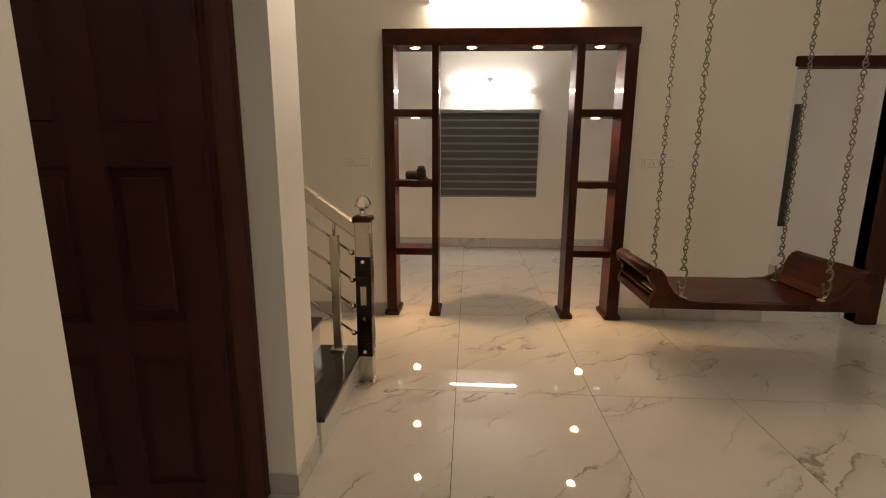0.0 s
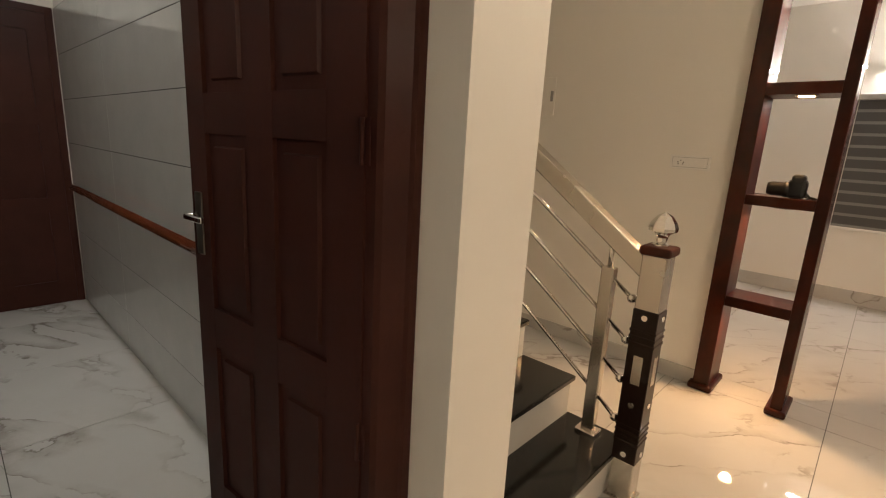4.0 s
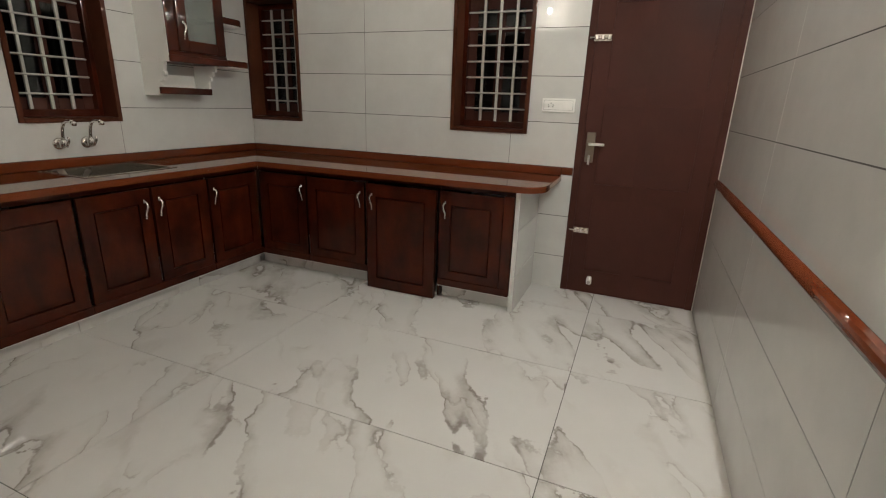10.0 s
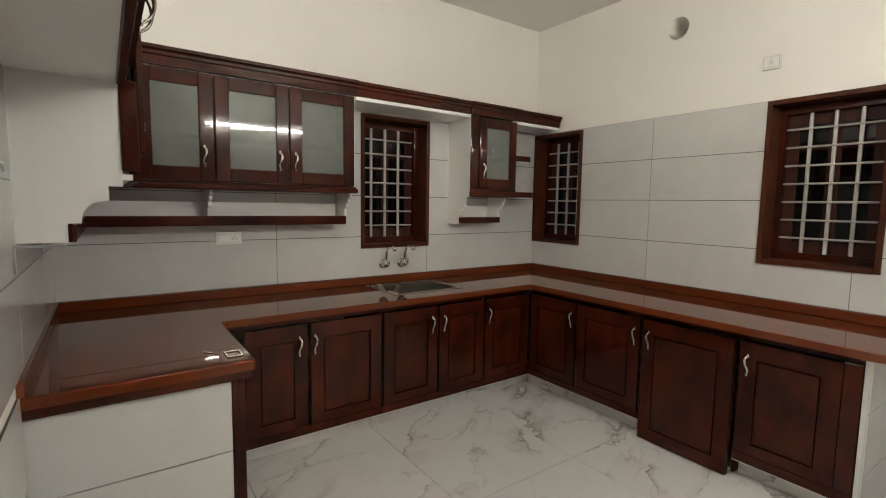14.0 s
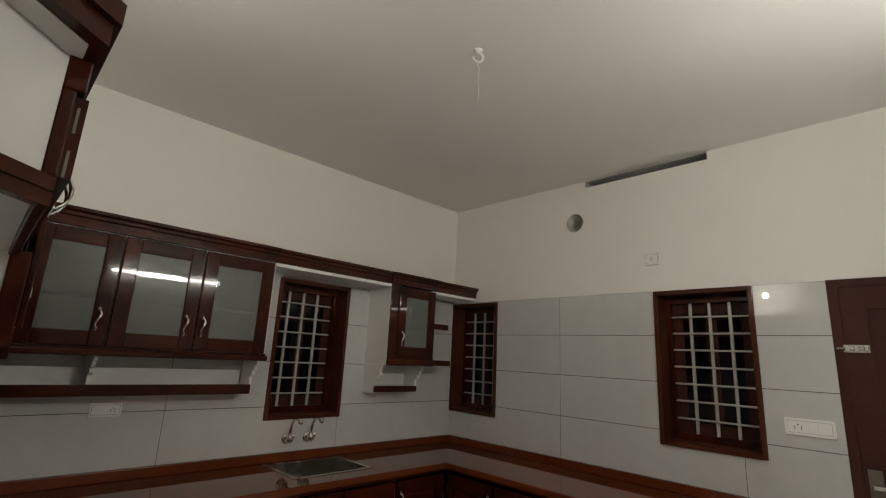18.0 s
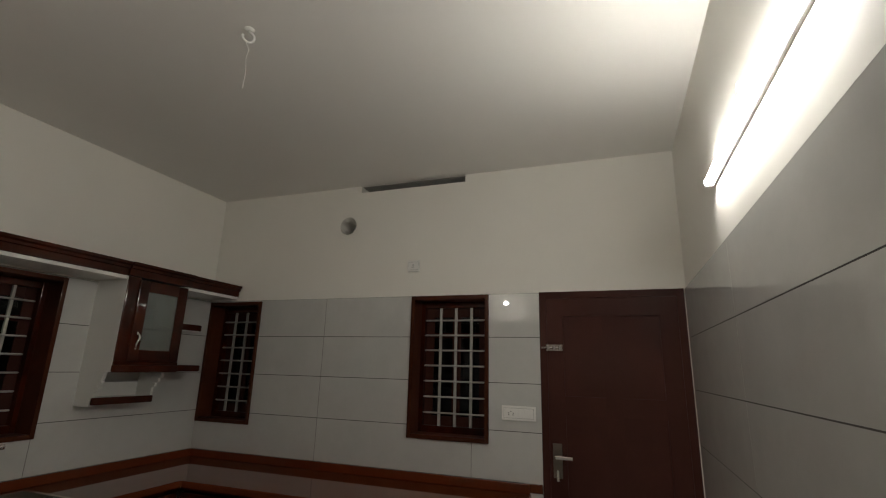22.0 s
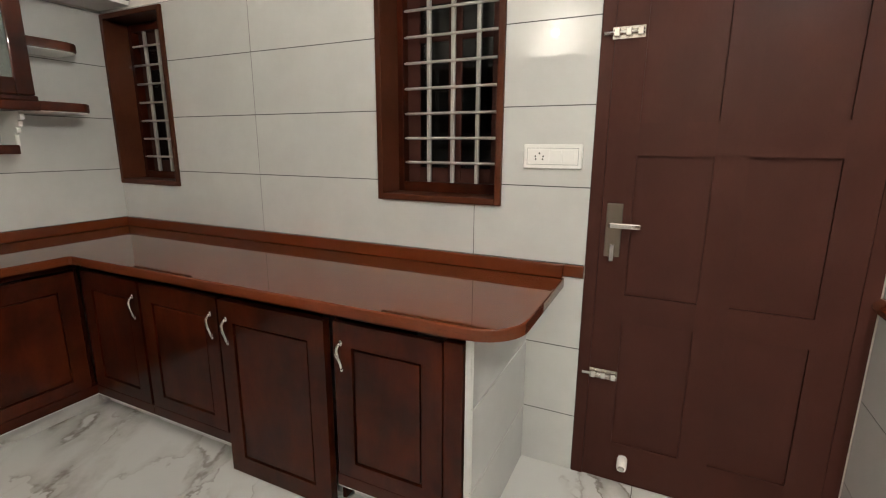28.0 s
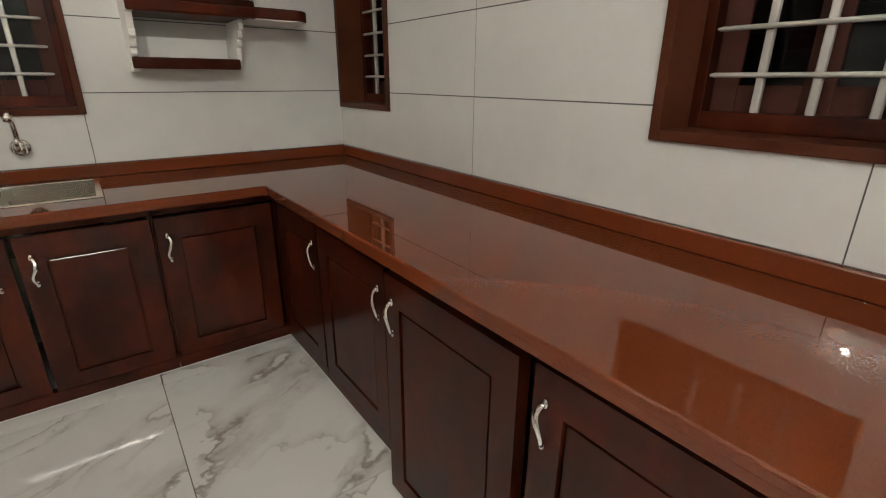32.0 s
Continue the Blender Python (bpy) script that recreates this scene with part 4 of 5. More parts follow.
part("soffit", B(XW + 0.002, -4.245, YS, UF + 0.004, UT - 0.022, UT + 0.0005), M_WHITE, co, "white soffit board")


def bracket(parent, x, z0, z1, thick=0.018):
    """A white sawn bracket with stepped curls."""
    y0 = YS + 0.001
    pts = [(y0, z0), (y0 + 0.140, z0), (y0 + 0.140, z0 + 0.055), (y0 + 0.147, z0 + 0.062)]
    for k in range(3):
        a, z = y0 + 0.168 + 0.027 * k, z0 + 0.064 + 0.033 * k
        pts += [(a - 0.005, z), (a, z + 0.006), (a, z + 0.020), (a - 0.006, z + 0.027), (a - 0.014, z + 0.030)]
    pts += [(y0 + 0.225, z1), (y0, z1)]
    part("bracket", prism(bmesh.new(), pts, (x - thick / 2, x + thick / 2), axis="x"), M_WHITE, parent, "white sawn bracket")


sh = thing("wall_shelf", (-2.05, -1.87, 1.30), "long varnished wooden shelf hung below the wall cabinet", "shelf", "kitchen wall shelves")
part("plank", B(-2.79, -1.24, YS, -1.79, 1.30, 1.318, bevel=0.003), M_WHITE, sh)
part("plank_edge", B(-2.795, -1.35, -1.80, -1.78, 1.298, 1.356, bevel=0.008), M_WOODX, sh)
for x in (-1.955, -2.80):
    bracket(sh, x, 1.345, UB)
part("back_strip", B(-2.78, -1.26, YS, YS + 0.010, 1.34, 1.435), M_WHITE, sh)

sc = thing("wall_cabinet", (-4.0, -1.8, UB), "small varnished red-brown wall cabinet with one frosted glass door", "cabinet", "kitchen wall cabinets")
part("side_panel", B(-3.79, -3.765, YS, UF + 0.004, UB, UT), M_WHITE, sc, "white side panel")
part("body", many((-4.24, -4.222, YS, UF, UB, UT), (-4.222, -3.79, YS, YS + 0.01, UB, UT)), M_WHITE, sc)
part("shelf", B(-4.222, -3.79, YS + 0.01, UF - 0.03, 1.80, 1.818), M_WHITE, sc)
part("bottom_board", B(-4.255, -3.765, YS, UF + 0.020, UB, UB + 0.045, bevel=0.008), M_WOODX, sc)
part("bottom_rail", B(-4.25, -3.768, UF - 0.001, UF + 0.014, UB + 0.045, UB + 0.07, bevel=0.006), M_WOODX, sc)
part("face_stile", B(-3.86, -3.768, UF - 0.001, UF + 0.012, UB + 0.07, UT, bevel=0.004), M_WOODV, sc)
glass_door(sc, mU @ Matrix.Translation((0, 0.006, 0)), -4.235, -3.845, 1.575, 2.115, -3.885, rail=0.075)


def corner_shelf(z, x1=-4.51, depth=0.28):
    ob = thing("wall_shelf", (-4.38, -1.87, z), "small varnished shelf with a rounded end beside the cabinet", "shelf", "kitchen wall shelves")
    y1 = YS + depth
    pts = [(-4.242, YS + 0.001), (-4.242, y1), (x1 + 0.08, y1)] + [(x1 + 0.08 - 0.08 * math.sin(radians(a)), y1 - 0.08 + 0.08 * math.cos(radians(a))) for a in range(15, 91, 15)] + [(x1, YS + 0.001)]
    part("plank", prism(bmesh.new(), pts, (z + 0.004, z + 0.05), axis="z", bevel=0.006), M_WOODX, ob)
    part("underside", prism(bmesh.new(), [(x + 0.006 if x < -4.3 else x, y - 0.006 if y > YS + 0.05 else y) for x, y in pts], (z, z + 0.0035), axis="z"), M_WHITE, ob, "white underside")


corner_shelf(1.505)
corner_shelf(1.81, depth=0.24)
s3 = thing("wall_shelf", (-3.98, -1.87, 1.30), "short varnished shelf on white brackets below the small cabinet", "shelf", "kitchen wall shelves")
part("plank", B(-4.19, -3.79, YS, -1.79, 1.298, 1.312, bevel=0.003), M_WHITE, s3)
part("plank_edge", B(-4.195, -3.765, -1.80, -1.78, 1.296, 1.342, bevel=0.006), M_WOODX, s3)
bracket(s3, -4.20, 1.335, UB)
bracket(s3, -3.7775, 1.285, UB - 0.001, thick=0.025)
part("back_strip", B(-4.18, -3.79, YS, YS + 0.010, 1.34, 1.43), M_WHITE, s3)

# wall cabinet on the east wall, seen from its white end
ec = thing("wall_cabinet", (-1.38, -1.3, 1.30), "varnished red-brown wall cabinet with a white stepped end panel", "cabinet", "kitchen wall cabinets")
EY, ET = -0.76, 2.09
prof = [(XE - 0.002, 1.30), (-1.372, 1.30), (-1.372, 1.362), (-1.40, 1.362)]
prof += [(-1.40 - 0.06 * (1 - math.cos(radians(a))), 1.362 + 0.075 * math.sin(radians(a))) for a in range(15, 91, 15)]
prof += [(-1.478, 1.437), (-1.478, 1.487), (-1.52, 1.487), (-1.52, 1.54), (-1.525, ET), (XE - 0.002, ET)]
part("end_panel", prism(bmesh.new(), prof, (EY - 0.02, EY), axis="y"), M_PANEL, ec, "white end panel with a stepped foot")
part("panel_edge", B(-1.572, -1.518, EY - 0.03, EY + 0.012, 1.54, 1.845, bevel=0.006), M_WOODV, ec)
part("panel_edge", B(-1.378, -1.364, EY - 0.03, EY + 0.006, 1.30, 1.362, bevel=0.003), M_WOODV, ec)
part("underside", B(-1.55, XE - 0.002, YS, EY - 0.02, 1.51, 1.53), M_WHITE, ec)
part("bottom_edge", B(-1.575, -1.54, UF + 0.02, EY - 0.03, 1.505, 1.60, bevel=0.006), M_WOODY, ec)
part("lower_plank", B(-1.37, XE - 0.002, YS, EY - 0.02, 1.30, 1.318), M_WHITE, ec)
part("plank_edge", B(-1.385, -1.365, -1.79, EY - 0.02, 1.298, 1.356, bevel=0.006), M_WOODY, ec)
part("angle_bracket", many((XE - 0.014, XE - 0.009, -0.70, -0.685, 1.212, 1.298), (-1.36, XE - 0.014, -0.70, -0.685, 1.291, 1.298), bevel=0.001), M_GREYP, ec, "grey metal angle bracket")
mEU = face_frame((-1.573, 0, 0), (0, -1, 0), (-1, 0, 0))
for a, b, h in ((0.795, 1.225, 1.18), (1.232, 1.60, 1.28)):
    glass_door(ec, mEU, a, b, 1.605, ET - 0.005, h, rail=0.075)

# shallow cabinet over the fridge space, carried on along the same wall
fc = thing("wall_cabinet", (-1.38, -0.35, 1.85), "varnished red-brown wall cabinet with a white underside over an empty space", "cabinet", "kitchen wall cabinets")
FZ, C1, C2, EX = 1.838, (-1.512, 0.10), (-1.315, 0.31), XE - 0.002     # underside and the two corners of its bevelled end


def bevelled_end(z0, z1, d, o=0.0, back=None, inner=None):
    """A plate that follows the bevelled end, pushed out by d; solid back to a line, or a strip as far in as inner."""
    out = [(C1[0] - o, C1[1] + d), (C2[0], C2[1] + d), (EX, C2[1] + d)]
    rest = [(EX, back), (C1[0] - o, back)] if inner is None else [(EX, C2[1] + inner), (C2[0] + 0.003, C2[1] + inner), (C1[0] + 0.003, C1[1] + inner), (C1[0] - o, C1[1] + inner)]
    return prism(bmesh.new(), out + rest, (z0, z1), axis="z", bevel=0.0)


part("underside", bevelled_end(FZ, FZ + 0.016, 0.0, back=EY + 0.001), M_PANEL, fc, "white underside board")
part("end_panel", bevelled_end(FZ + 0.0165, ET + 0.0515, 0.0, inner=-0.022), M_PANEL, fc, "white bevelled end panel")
part("end_moulding", bevelled_end(FZ - 0.018, FZ + 0.010, 0.014, 0.025, inner=0.0005), M_WOODX, fc)
part("end_moulding", bevelled_end(FZ + 0.0105, FZ + 0.038, 0.022, 0.025, inner=0.0005), M_WOODX, fc)
part("front_rail", B(-1.537, -1.5125, EY + 0.013, C1[1] - 0.0005, FZ - 0.012, FZ + 0.045, bevel=0.004), M_WOODY, fc)
part("front_stile", B(-1.537, -1.5125, C1[1] - 0.04, C1[1] + 0.004, FZ + 0.0455, ET - 0.0225, bevel=0.004), M_WOODV, fc)
mFC = face_frame((-1.538, 0, 0), (0, -1, 0), (-1, 0, 0))
for a, b, h in ((-0.085, 0.327, 0.29), (0.333, 0.745, 0.37)):
    cab_door(fc, mFC, a, b, FZ + 0.05, ET - 0.026, h, FZ + 0.115, proud=0.022, rail=0.05, high=0.05, low=0.05, reach=0.032)
for z in (FZ + 0.08, FZ + 0.175):
    part("hinge", B(-1.549, -1.544, 0.0852, 0.0872, z - 0.028, z + 0.028), M_SATIN, fc, "steel hinge leaf")
ce = thing("cornice", (-1.4, -0.5, ET), "stepped red-brown cornice along the wall cabinets", "cornice", kind="structure")
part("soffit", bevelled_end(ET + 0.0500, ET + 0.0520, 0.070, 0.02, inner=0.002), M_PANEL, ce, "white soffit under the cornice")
part("cornice_board", B(-1.552, -1.5125, UF + 0.06, C1[1] + 0.004, ET - 0.022, ET + 0.052, bevel=0.004), M_WOODY, ce)
for k, (z0, z1) in enumerate(((ET + 0.0525, ET + 0.100), (ET + 0.1005, ET + 0.148))):
    part("cornice_board", bevelled_end(z0, z1, 0.092 + 0.012 * k, 0.050 + 0.012 * k, back=UF + 0.06), M_WOODY, ce)
we = thing("wall_wire", (XE - TH, -0.3, 1.53), "grey wire end sticking out of the tiles", "wire")
part("wire", sweep(bmesh.new(), [(XE - TH + 0.002, -0.20, 1.535), (XE - 0.022, -0.21, 1.535), (XE - 0.03, -0.44, 1.532), (XE - 0.031, -0.455, 1.526), (XE - 0.031, -0.457, 1.512)], 0.0045, 8), M_GREYP, we)

# ---- kitchen fixtures ----
def switch_plate(m, u0, u1, z0, z1, label, socket_left=True, wide=True, alone=False, category="switch", group=""):
    ob = thing("wall_switch", tuple(m @ Vector(((u0 + u1) / 2, 0, z0))), label, category, group)
    base = part("plate", many((u0, u1, 0, 0.0125, z0, z1), bevel=0.0025, m=m), M_PLASTIC, ob)
    w, h = u1 - u0, z1 - z0
    part("inner_frame", many((u0 + 0.07 * w, u1 - 0.07 * w, 0.012, 0.0142, z0 + 0.17 * h, z1 - 0.17 * h), bevel=0.001, m=m), M_PLASTIC, base)
    # Grey ring proud of the plate, coloured as the shade in a gap.
    part("frame_gap", many((u0 + 0.07 * w - 0.0018, u1 - 0.07 * w + 0.0018, 0.0115, 0.0128, z0 + 0.17 * h - 0.0018, z1 - 0.17 * h + 0.0018), m=m), M_GREYP, base, "grey line painted as the shaded gap round the inner frame")
    s0 = u0 + (0.33 if alone else 0.11 if socket_left else 0.55) * w
    part("socket", many((s0, s0 + 0.34 * w, 0.0138, 0.0162, z0 + 0.22 * h, z1 - 0.22 * h), bevel=0.001, m=m), M_PLASTIC, base)
    bm = bmesh.new()
    for du, dz in ((0.5, 0.72), (0.3, 0.5), (0.7, 0.5), (0.32, 0.28), (0.68, 0.28)):
        u, z = s0 + du * 0.34 * w, z0 + (0.22 + 0.56 * dz) * h
        sweep(bm, [m @ Vector((u, 0.0155, z)), m @ Vector((u, 0.0168, z))], 0.0035 if wide else 0.003, 8)
    # Solid black discs stand for the shade in the pin holes.
    part("pin_hole", bm, M_DARKP, base, "black discs painted as the shaded socket holes")
    if alone:
        return ob
    r0 = u0 + (0.50 if socket_left else 0.14) * w
    part("rocker", many((r0, r0 + 0.16 * w, 0.0138, 0.0185, z0 + 0.24 * h, z1 - 0.24 * h), bevel=0.002, m=m), M_PLASTIC, base)
    if wide:
        part("rocker", many((r0 + 0.18 * w, r0 + 0.38 * w, 0.0138, 0.0175, z0 + 0.24 * h, z1 - 0.24 * h), bevel=0.002, m=m), M_PLASTIC, base)
    return ob


mWall = west_at(0)
switch_plate(mWall, 0.638, 0.861, 1.266, 1.356, "white socket and switch plate on the tiles beside the door")
switch_plate(mWall, -0.083, 0.013, 2.28, 2.367, "small white socket plate high on the wall", wide=False, alone=True)
mSou = face_frame((0, YS, 0), (-1, 0, 0), (0, 1, 0))
switch_plate(mSou, 2.007, 2.155, 1.175, 1.25, "white switch and socket plate on the tiles over the worktop", socket_left=False, wide=False)

# ceiling hook with a thread
hk = thing("ceiling_hook", (-2.95, -0.09, ZC), "white fan hook with a loose wire in the ceiling", "hook")
part("hook_rose", lathe(bmesh.new(), [(0.012, -0.012), (0.020, -0.004), (0.022, 0.0)], (-2.95, -0.09, ZC), 20), M_PLASTIC, hk)
pts = [(-2.95, -0.09, ZC)] + [(-2.95 + 0.019 * math.cos(radians(a)), -0.09 - 0.015 * math.cos(radians(a)), ZC - 0.040 + 0.026 * math.sin(radians(a))) for a in range(100, 385, 15)]
part("hook_loop", sweep(bmesh.new(), pts, 0.0058, 10), M_PLASTIC, hk)
pts = [(-2.95, -0.090, ZC - 0.060), (-2.944, -0.092, ZC - 0.075), (-2.956, -0.084, ZC - 0.10), (-2.948, -0.086, ZC - 0.15), (-2.953, -0.083, ZC - 0.20), (-2.951, -0.080, ZC - 0.23), (-2.947, -0.080, ZC - 0.30)]
part("wire", sweep(bmesh.new(), pts, [0.0022, 0.0020, 0.0009, 0.0008, 0.0009, 0.0017, 0.0012], 6), M_PLASTIC, hk, "thin loose white wire")



def tube_lamp(name, p0, p1, out, mat, label, r=0.014, off=0.030, deep=0.014):
    """A batten with a glowing tube between two end caps, on a wall."""
    p0, p1, out = Vector(p0), Vector(p1), Vector(out)
    ob = thing(name, tuple((p0 + p1) / 2), label, "tube light")
    d = (p1 - p0).normalized()
    c = (p0 + p1) / 2
    ln = (p1 - p0).length
    m = Matrix(((d.x, out.x, 0, c.x), (d.y, out.y, 0, c.y), (d.z, out.z, 1, c.z), (0, 0, 0, 1)))
    part("batten", many((-ln / 2, ln / 2, 0, deep, -0.016, 0.012), bevel=0.005, m=m), M_PLASTIC, ob, "white metal batten")
    part("tube", sweep(bmesh.new(), [c - d * (ln / 2 - 0.02) + out * off, c + d * (ln / 2 - 0.02) + out * off], r, 14), mat, ob, "glowing white tube")
    for s in (-1, 1):
        part("end_cap", many((s * (ln / 2 - 0.012) - 0.010, s * (ln / 2 - 0.012) + 0.010, 0.0, off + 0.015, -0.017, 0.017), bevel=0.005, m=m), M_PLASTIC, ob)
    return ob


tube_lamp("tube_light", (-3.665, YN + TH, 2.36), (-2.445, YN + TH, 2.36), (0, -1, 0), M_TUBE, "lit white tube light on the wall over the tiles")
bl = thing("wall_bulb", (XE, -0.06, 2.50), "lit round bulb in a holder on the kitchen wall", "bulb")
part("holder_base", lathe(bmesh.new(), [(0.045, 0.0), (0.045, -0.015), (0.03, -0.03)], (XE, -0.06, 2.50), 20, "x"), M_PLASTIC, bl)
part("holder", sweep(bmesh.new(), [(XE - 0.02, -0.06, 2.50), (XE - 0.08, -0.06, 2.50)], 0.019, 16), M_PLASTIC, bl)
bm = bmesh.new()
bmesh.ops.create_uvsphere(bm, u_segments=20, v_segments=12, radius=0.029, matrix=Matrix.Translation((XE - 0.115, -0.06, 2.50)))
part("bulb", bm, M_BULB, bl, "glowing round bulb")
wh = thing("wall_hook", (-3.03, YN, 2.45), "white bent hook on the wall over the tube light", "hook")
pts = [(-3.03, YN + TH, 2.44), (-3.03, YN - 0.03, 2.44)] + [(-3.03 - 0.02 * math.sin(radians(a)), YN - 0.03, 2.42 + 0.02 * math.cos(radians(a))) for a in range(0, 200, 25)]
part("hook", sweep(bmesh.new(), pts, 0.007, 10), M_PLASTIC, wh)
hd = thing("metal_buckle", (-1.855, -0.75, TOP), "small metal buckle lying on the worktop", "buckle")
part("buckle_ring", many((-1.885, -1.825, -0.715, -0.708, TOP, TOP + 0.006), (-1.885, -1.825, -0.785, -0.778, TOP, TOP + 0.006), (-1.885, -1.878, -0.778, -0.715, TOP, TOP + 0.006), (-1.832, -1.825, -0.778, -0.715, TOP, TOP + 0.006), bevel=0.002), M_CHROME, hd)
part("pin", sweep(bmesh.new(), [(-1.79, -0.80, TOP + 0.003), (-1.76, -0.83, TOP + 0.003)], 0.003, 8), M_CHROME, hd)

# ---- hall: wooden portal with shelves ----
PY0, PY1 = 4.053, 4.29
portal = thing("wooden_portal", (0, 4.17, 0), "polished red-brown wooden portal with open shelves and spotlights", "portal", kind="structure")
POSTS = ((-1.0, -0.915), (-0.610, -0.555), (0.512, 0.575), (0.882, 0.978))
for x0, x1 in POSTS:
    part("post", B(x0, x1, PY0, PY1, 0.035, 2.215, bevel=0.004), M_WOODV, portal)
    part("foot", B(x0 - 0.022, x1 + 0.022, PY0 - 0.022, PY1 + 0.02, 0, 0.04, bevel=0.012), M_WOODY, portal)
part("lintel", B(-1.0, 0.985, PY0 - 0.004, PY1 + 0.004, 2.212, 2.335, bevel=0.005), M_WOODX, portal)
for x0, x1 in ((-0.915, -0.610), (0.575, 0.882)):
    for z0, z1 in ((1.675, 1.733), (1.112, 1.165), (0.538, 0.596)):
        part("shelf", B(x0, x1, PY0 + 0.004, PY1 - 0.004, z0, z1, bevel=0.003), M_WOODX, portal)
SPOTS = [(-0.75, 2.212), (-0.30, 2.212), (0.22, 2.212), (0.70, 2.212), (-0.75, 1.675), (0.70, 1.675), (-0.75, 1.112), (0.70, 1.112), (-0.75, 0.538), (0.70, 0.538)]
for x, z in SPOTS:
    sp = thing("downlight", (x, 4.13, z), "lit warm round downlight set into the wood", "downlight", "portal downlights")
    part("bezel", lathe(bmesh.new(), [(0.034, -0.002), (0.046, -0.006), (0.050, 0.0)], (x, 4.13, z), 24), M_SATIN, sp)
    part("lens", lathe(bmesh.new(), [(0.033, -0.007), (0.033, -0.003)], (x, 4.13, z), 20), M_SPOT, sp, "glowing warm lens")
    lamp("downlight_beam", "SPOT", 40.0 if z > 2 else 36.0 if z > 1.5 else 30.0, WARM, pose(x, 4.13, z - 0.012))
sb = thing("black_pouch", (-0.74, 4.15, 1.165), "small black strapped camera pouch on the portal shelf", "pouch")
part("body", B(-0.745, -0.665, 4.09, 4.17, 1.166, 1.262, bevel=0.018), M_DARKP, sb)
part("flap", B(-0.735, -0.675, 4.086, 4.166, 1.235, 1.286, bevel=0.02), M_DARKP, sb)
part("barrel", lathe(bmesh.new(), [(0.030, 0.0), (0.036, 0.02), (0.036, 0.07), (0.040, 0.075), (0.040, 0.095), (0.034, 0.10)], (-0.835, 4.13, 1.207), 20, "x"), M_DARKP, sb, "black rounded barrel")
part("strap", sweep(bmesh.new(), [(-0.67, 4.12, 1.20), (-0.645, 4.10, 1.175), (-0.622, 4.12, 1.170), (-0.635, 4.17, 1.170), (-0.675, 4.18, 1.174)], 0.006, 6), M_DARKP, sb)

tube_lamp("tube_light", (-0.64, YP, 2.535), (0.53, YP, 2.535), (0, -1, 0), M_TUBE_HALL, "lit white tube light on the wall over the portal", off=0.045)
tube_lamp("tube_light", (-0.56, YR, 2.25), (0.52, YR, 2.25), (0, -1, 0), M_TUBE_ROOM, "lit white tube light over the far window", off=0.048, deep=0.03)
# Added lamp: the hall is lit from somewhere unseen, its place is assumed.
tube_lamp("tube_light", (3.6, -0.30, 2.5), (3.6, 0.92, 2.5), (-1, 0, 0), M_TUBE_FILL, "unseen tube light added on the hall side wall to brighten the hall")
det = thing("wall_detector", (-0.03, YR, 2.36), "small grey cone fitting over the tube light", "fitting")
part("body", lathe(bmesh.new(), [(0.02, 0.0), (0.055, 0.05), (0.05, 0.07)], (-0.03, YR - 0.06, 2.36), 16), M_GREYP, det)

# far window with a zebra blind
wn = thing("window_4", (-0.015, YR, 0.73), "window covered by a lowered grey striped roller blind", "window", kind="structure")
part("window_frame", many((-0.68, 0.65, YR + 0.05, YR + 0.11, 0.76, 0.82), (-0.68, 0.65, YR + 0.05, YR + 0.11, 1.89, 1.95), (-0.68, -0.62, YR + 0.05, YR + 0.11, 0.82, 1.89), (0.59, 0.65, YR + 0.05, YR + 0.11, 0.82, 1.89)), M_FRAMEW, wn)
bd = thing("roller_blind", (-0.015, YR, 0.73), "lowered grey zebra roller blind with a white bottom rail", "blind")
part("cassette", B(-0.735, 0.70, YR - 0.07, YR - 0.002, 1.95, 2.005, bevel=0.008), M_GREYP, bd)
nb = 11
for k in range(nb):
    z1 = 1.95 - k * (1.20 / nb)
    part("dark_band", B(-0.72, 0.685, YR - 0.034, YR - 0.030, z1 - 0.082, z1, bevel=0.001), M_BLIND, bd)
    part("sheer_band", B(-0.72, 0.685, YR - 0.030, YR - 0.028, z1 - 1.20 / nb, z1 - 0.082), M_SHEER, bd)
part("bottom_rail", B(-0.725, 0.69, YR - 0.042, YR - 0.022, 0.728, 0.752, bevel=0.005), M_PLASTIC, bd, "white bottom rail")

# The slot's shade is the colour of this board behind it.
structure("vent_back", B(-0.45, 0.41, YR + 0.10, YR + 0.149, 2.79, 2.87), M_NIGHT, "dark board painted as the shaded depth of the room's vent slot", "vent")

# second opening and the dark strip on its jamb
door4 = thing("door_3", (2.5, YP, 0), "dark wooden frame of the second hall opening", "door frame", kind="structure")
part("door_head", B(2.17, 3.12, YP - 0.03, YP + 0.12, 2.05, 2.125, bevel=0.006), M_DOORR, door4)
part("door_frame", B(2.95, 3.11, YP - 0.03, YP + 0.12, 0, 2.05, bevel=0.006), M_DOOR, door4)
jm = thing("carved_strip", (2.23, YP, 0.82), "dark carved wooden strip on the edge of the opening", "trim")
part("strip", B(2.205, 2.262, YP - 0.022, YP - 0.002, 0.82, 1.775, bevel=0.004), M_DARKP, jm)

# skirting tiles
skirt = thing("baseboard", (0, YP, 0), "grey veined tile skirting along the hall walls", "skirting", kind="structure")
for x0, x1, y in ((-4.8, -1.005, YP), (0.99, 2.185, YP), (-2.39, 3.59, YR)):
    x = x0
    while x < x1 - 0.05:
        part("skirting_tile", B(x, min(x + 0.797, x1), y - 0.011, y - 0.001, 0, 0.135 if y == YR else 0.095, bevel=0.002), M_FLOORH, skirt)
        x += 0.8
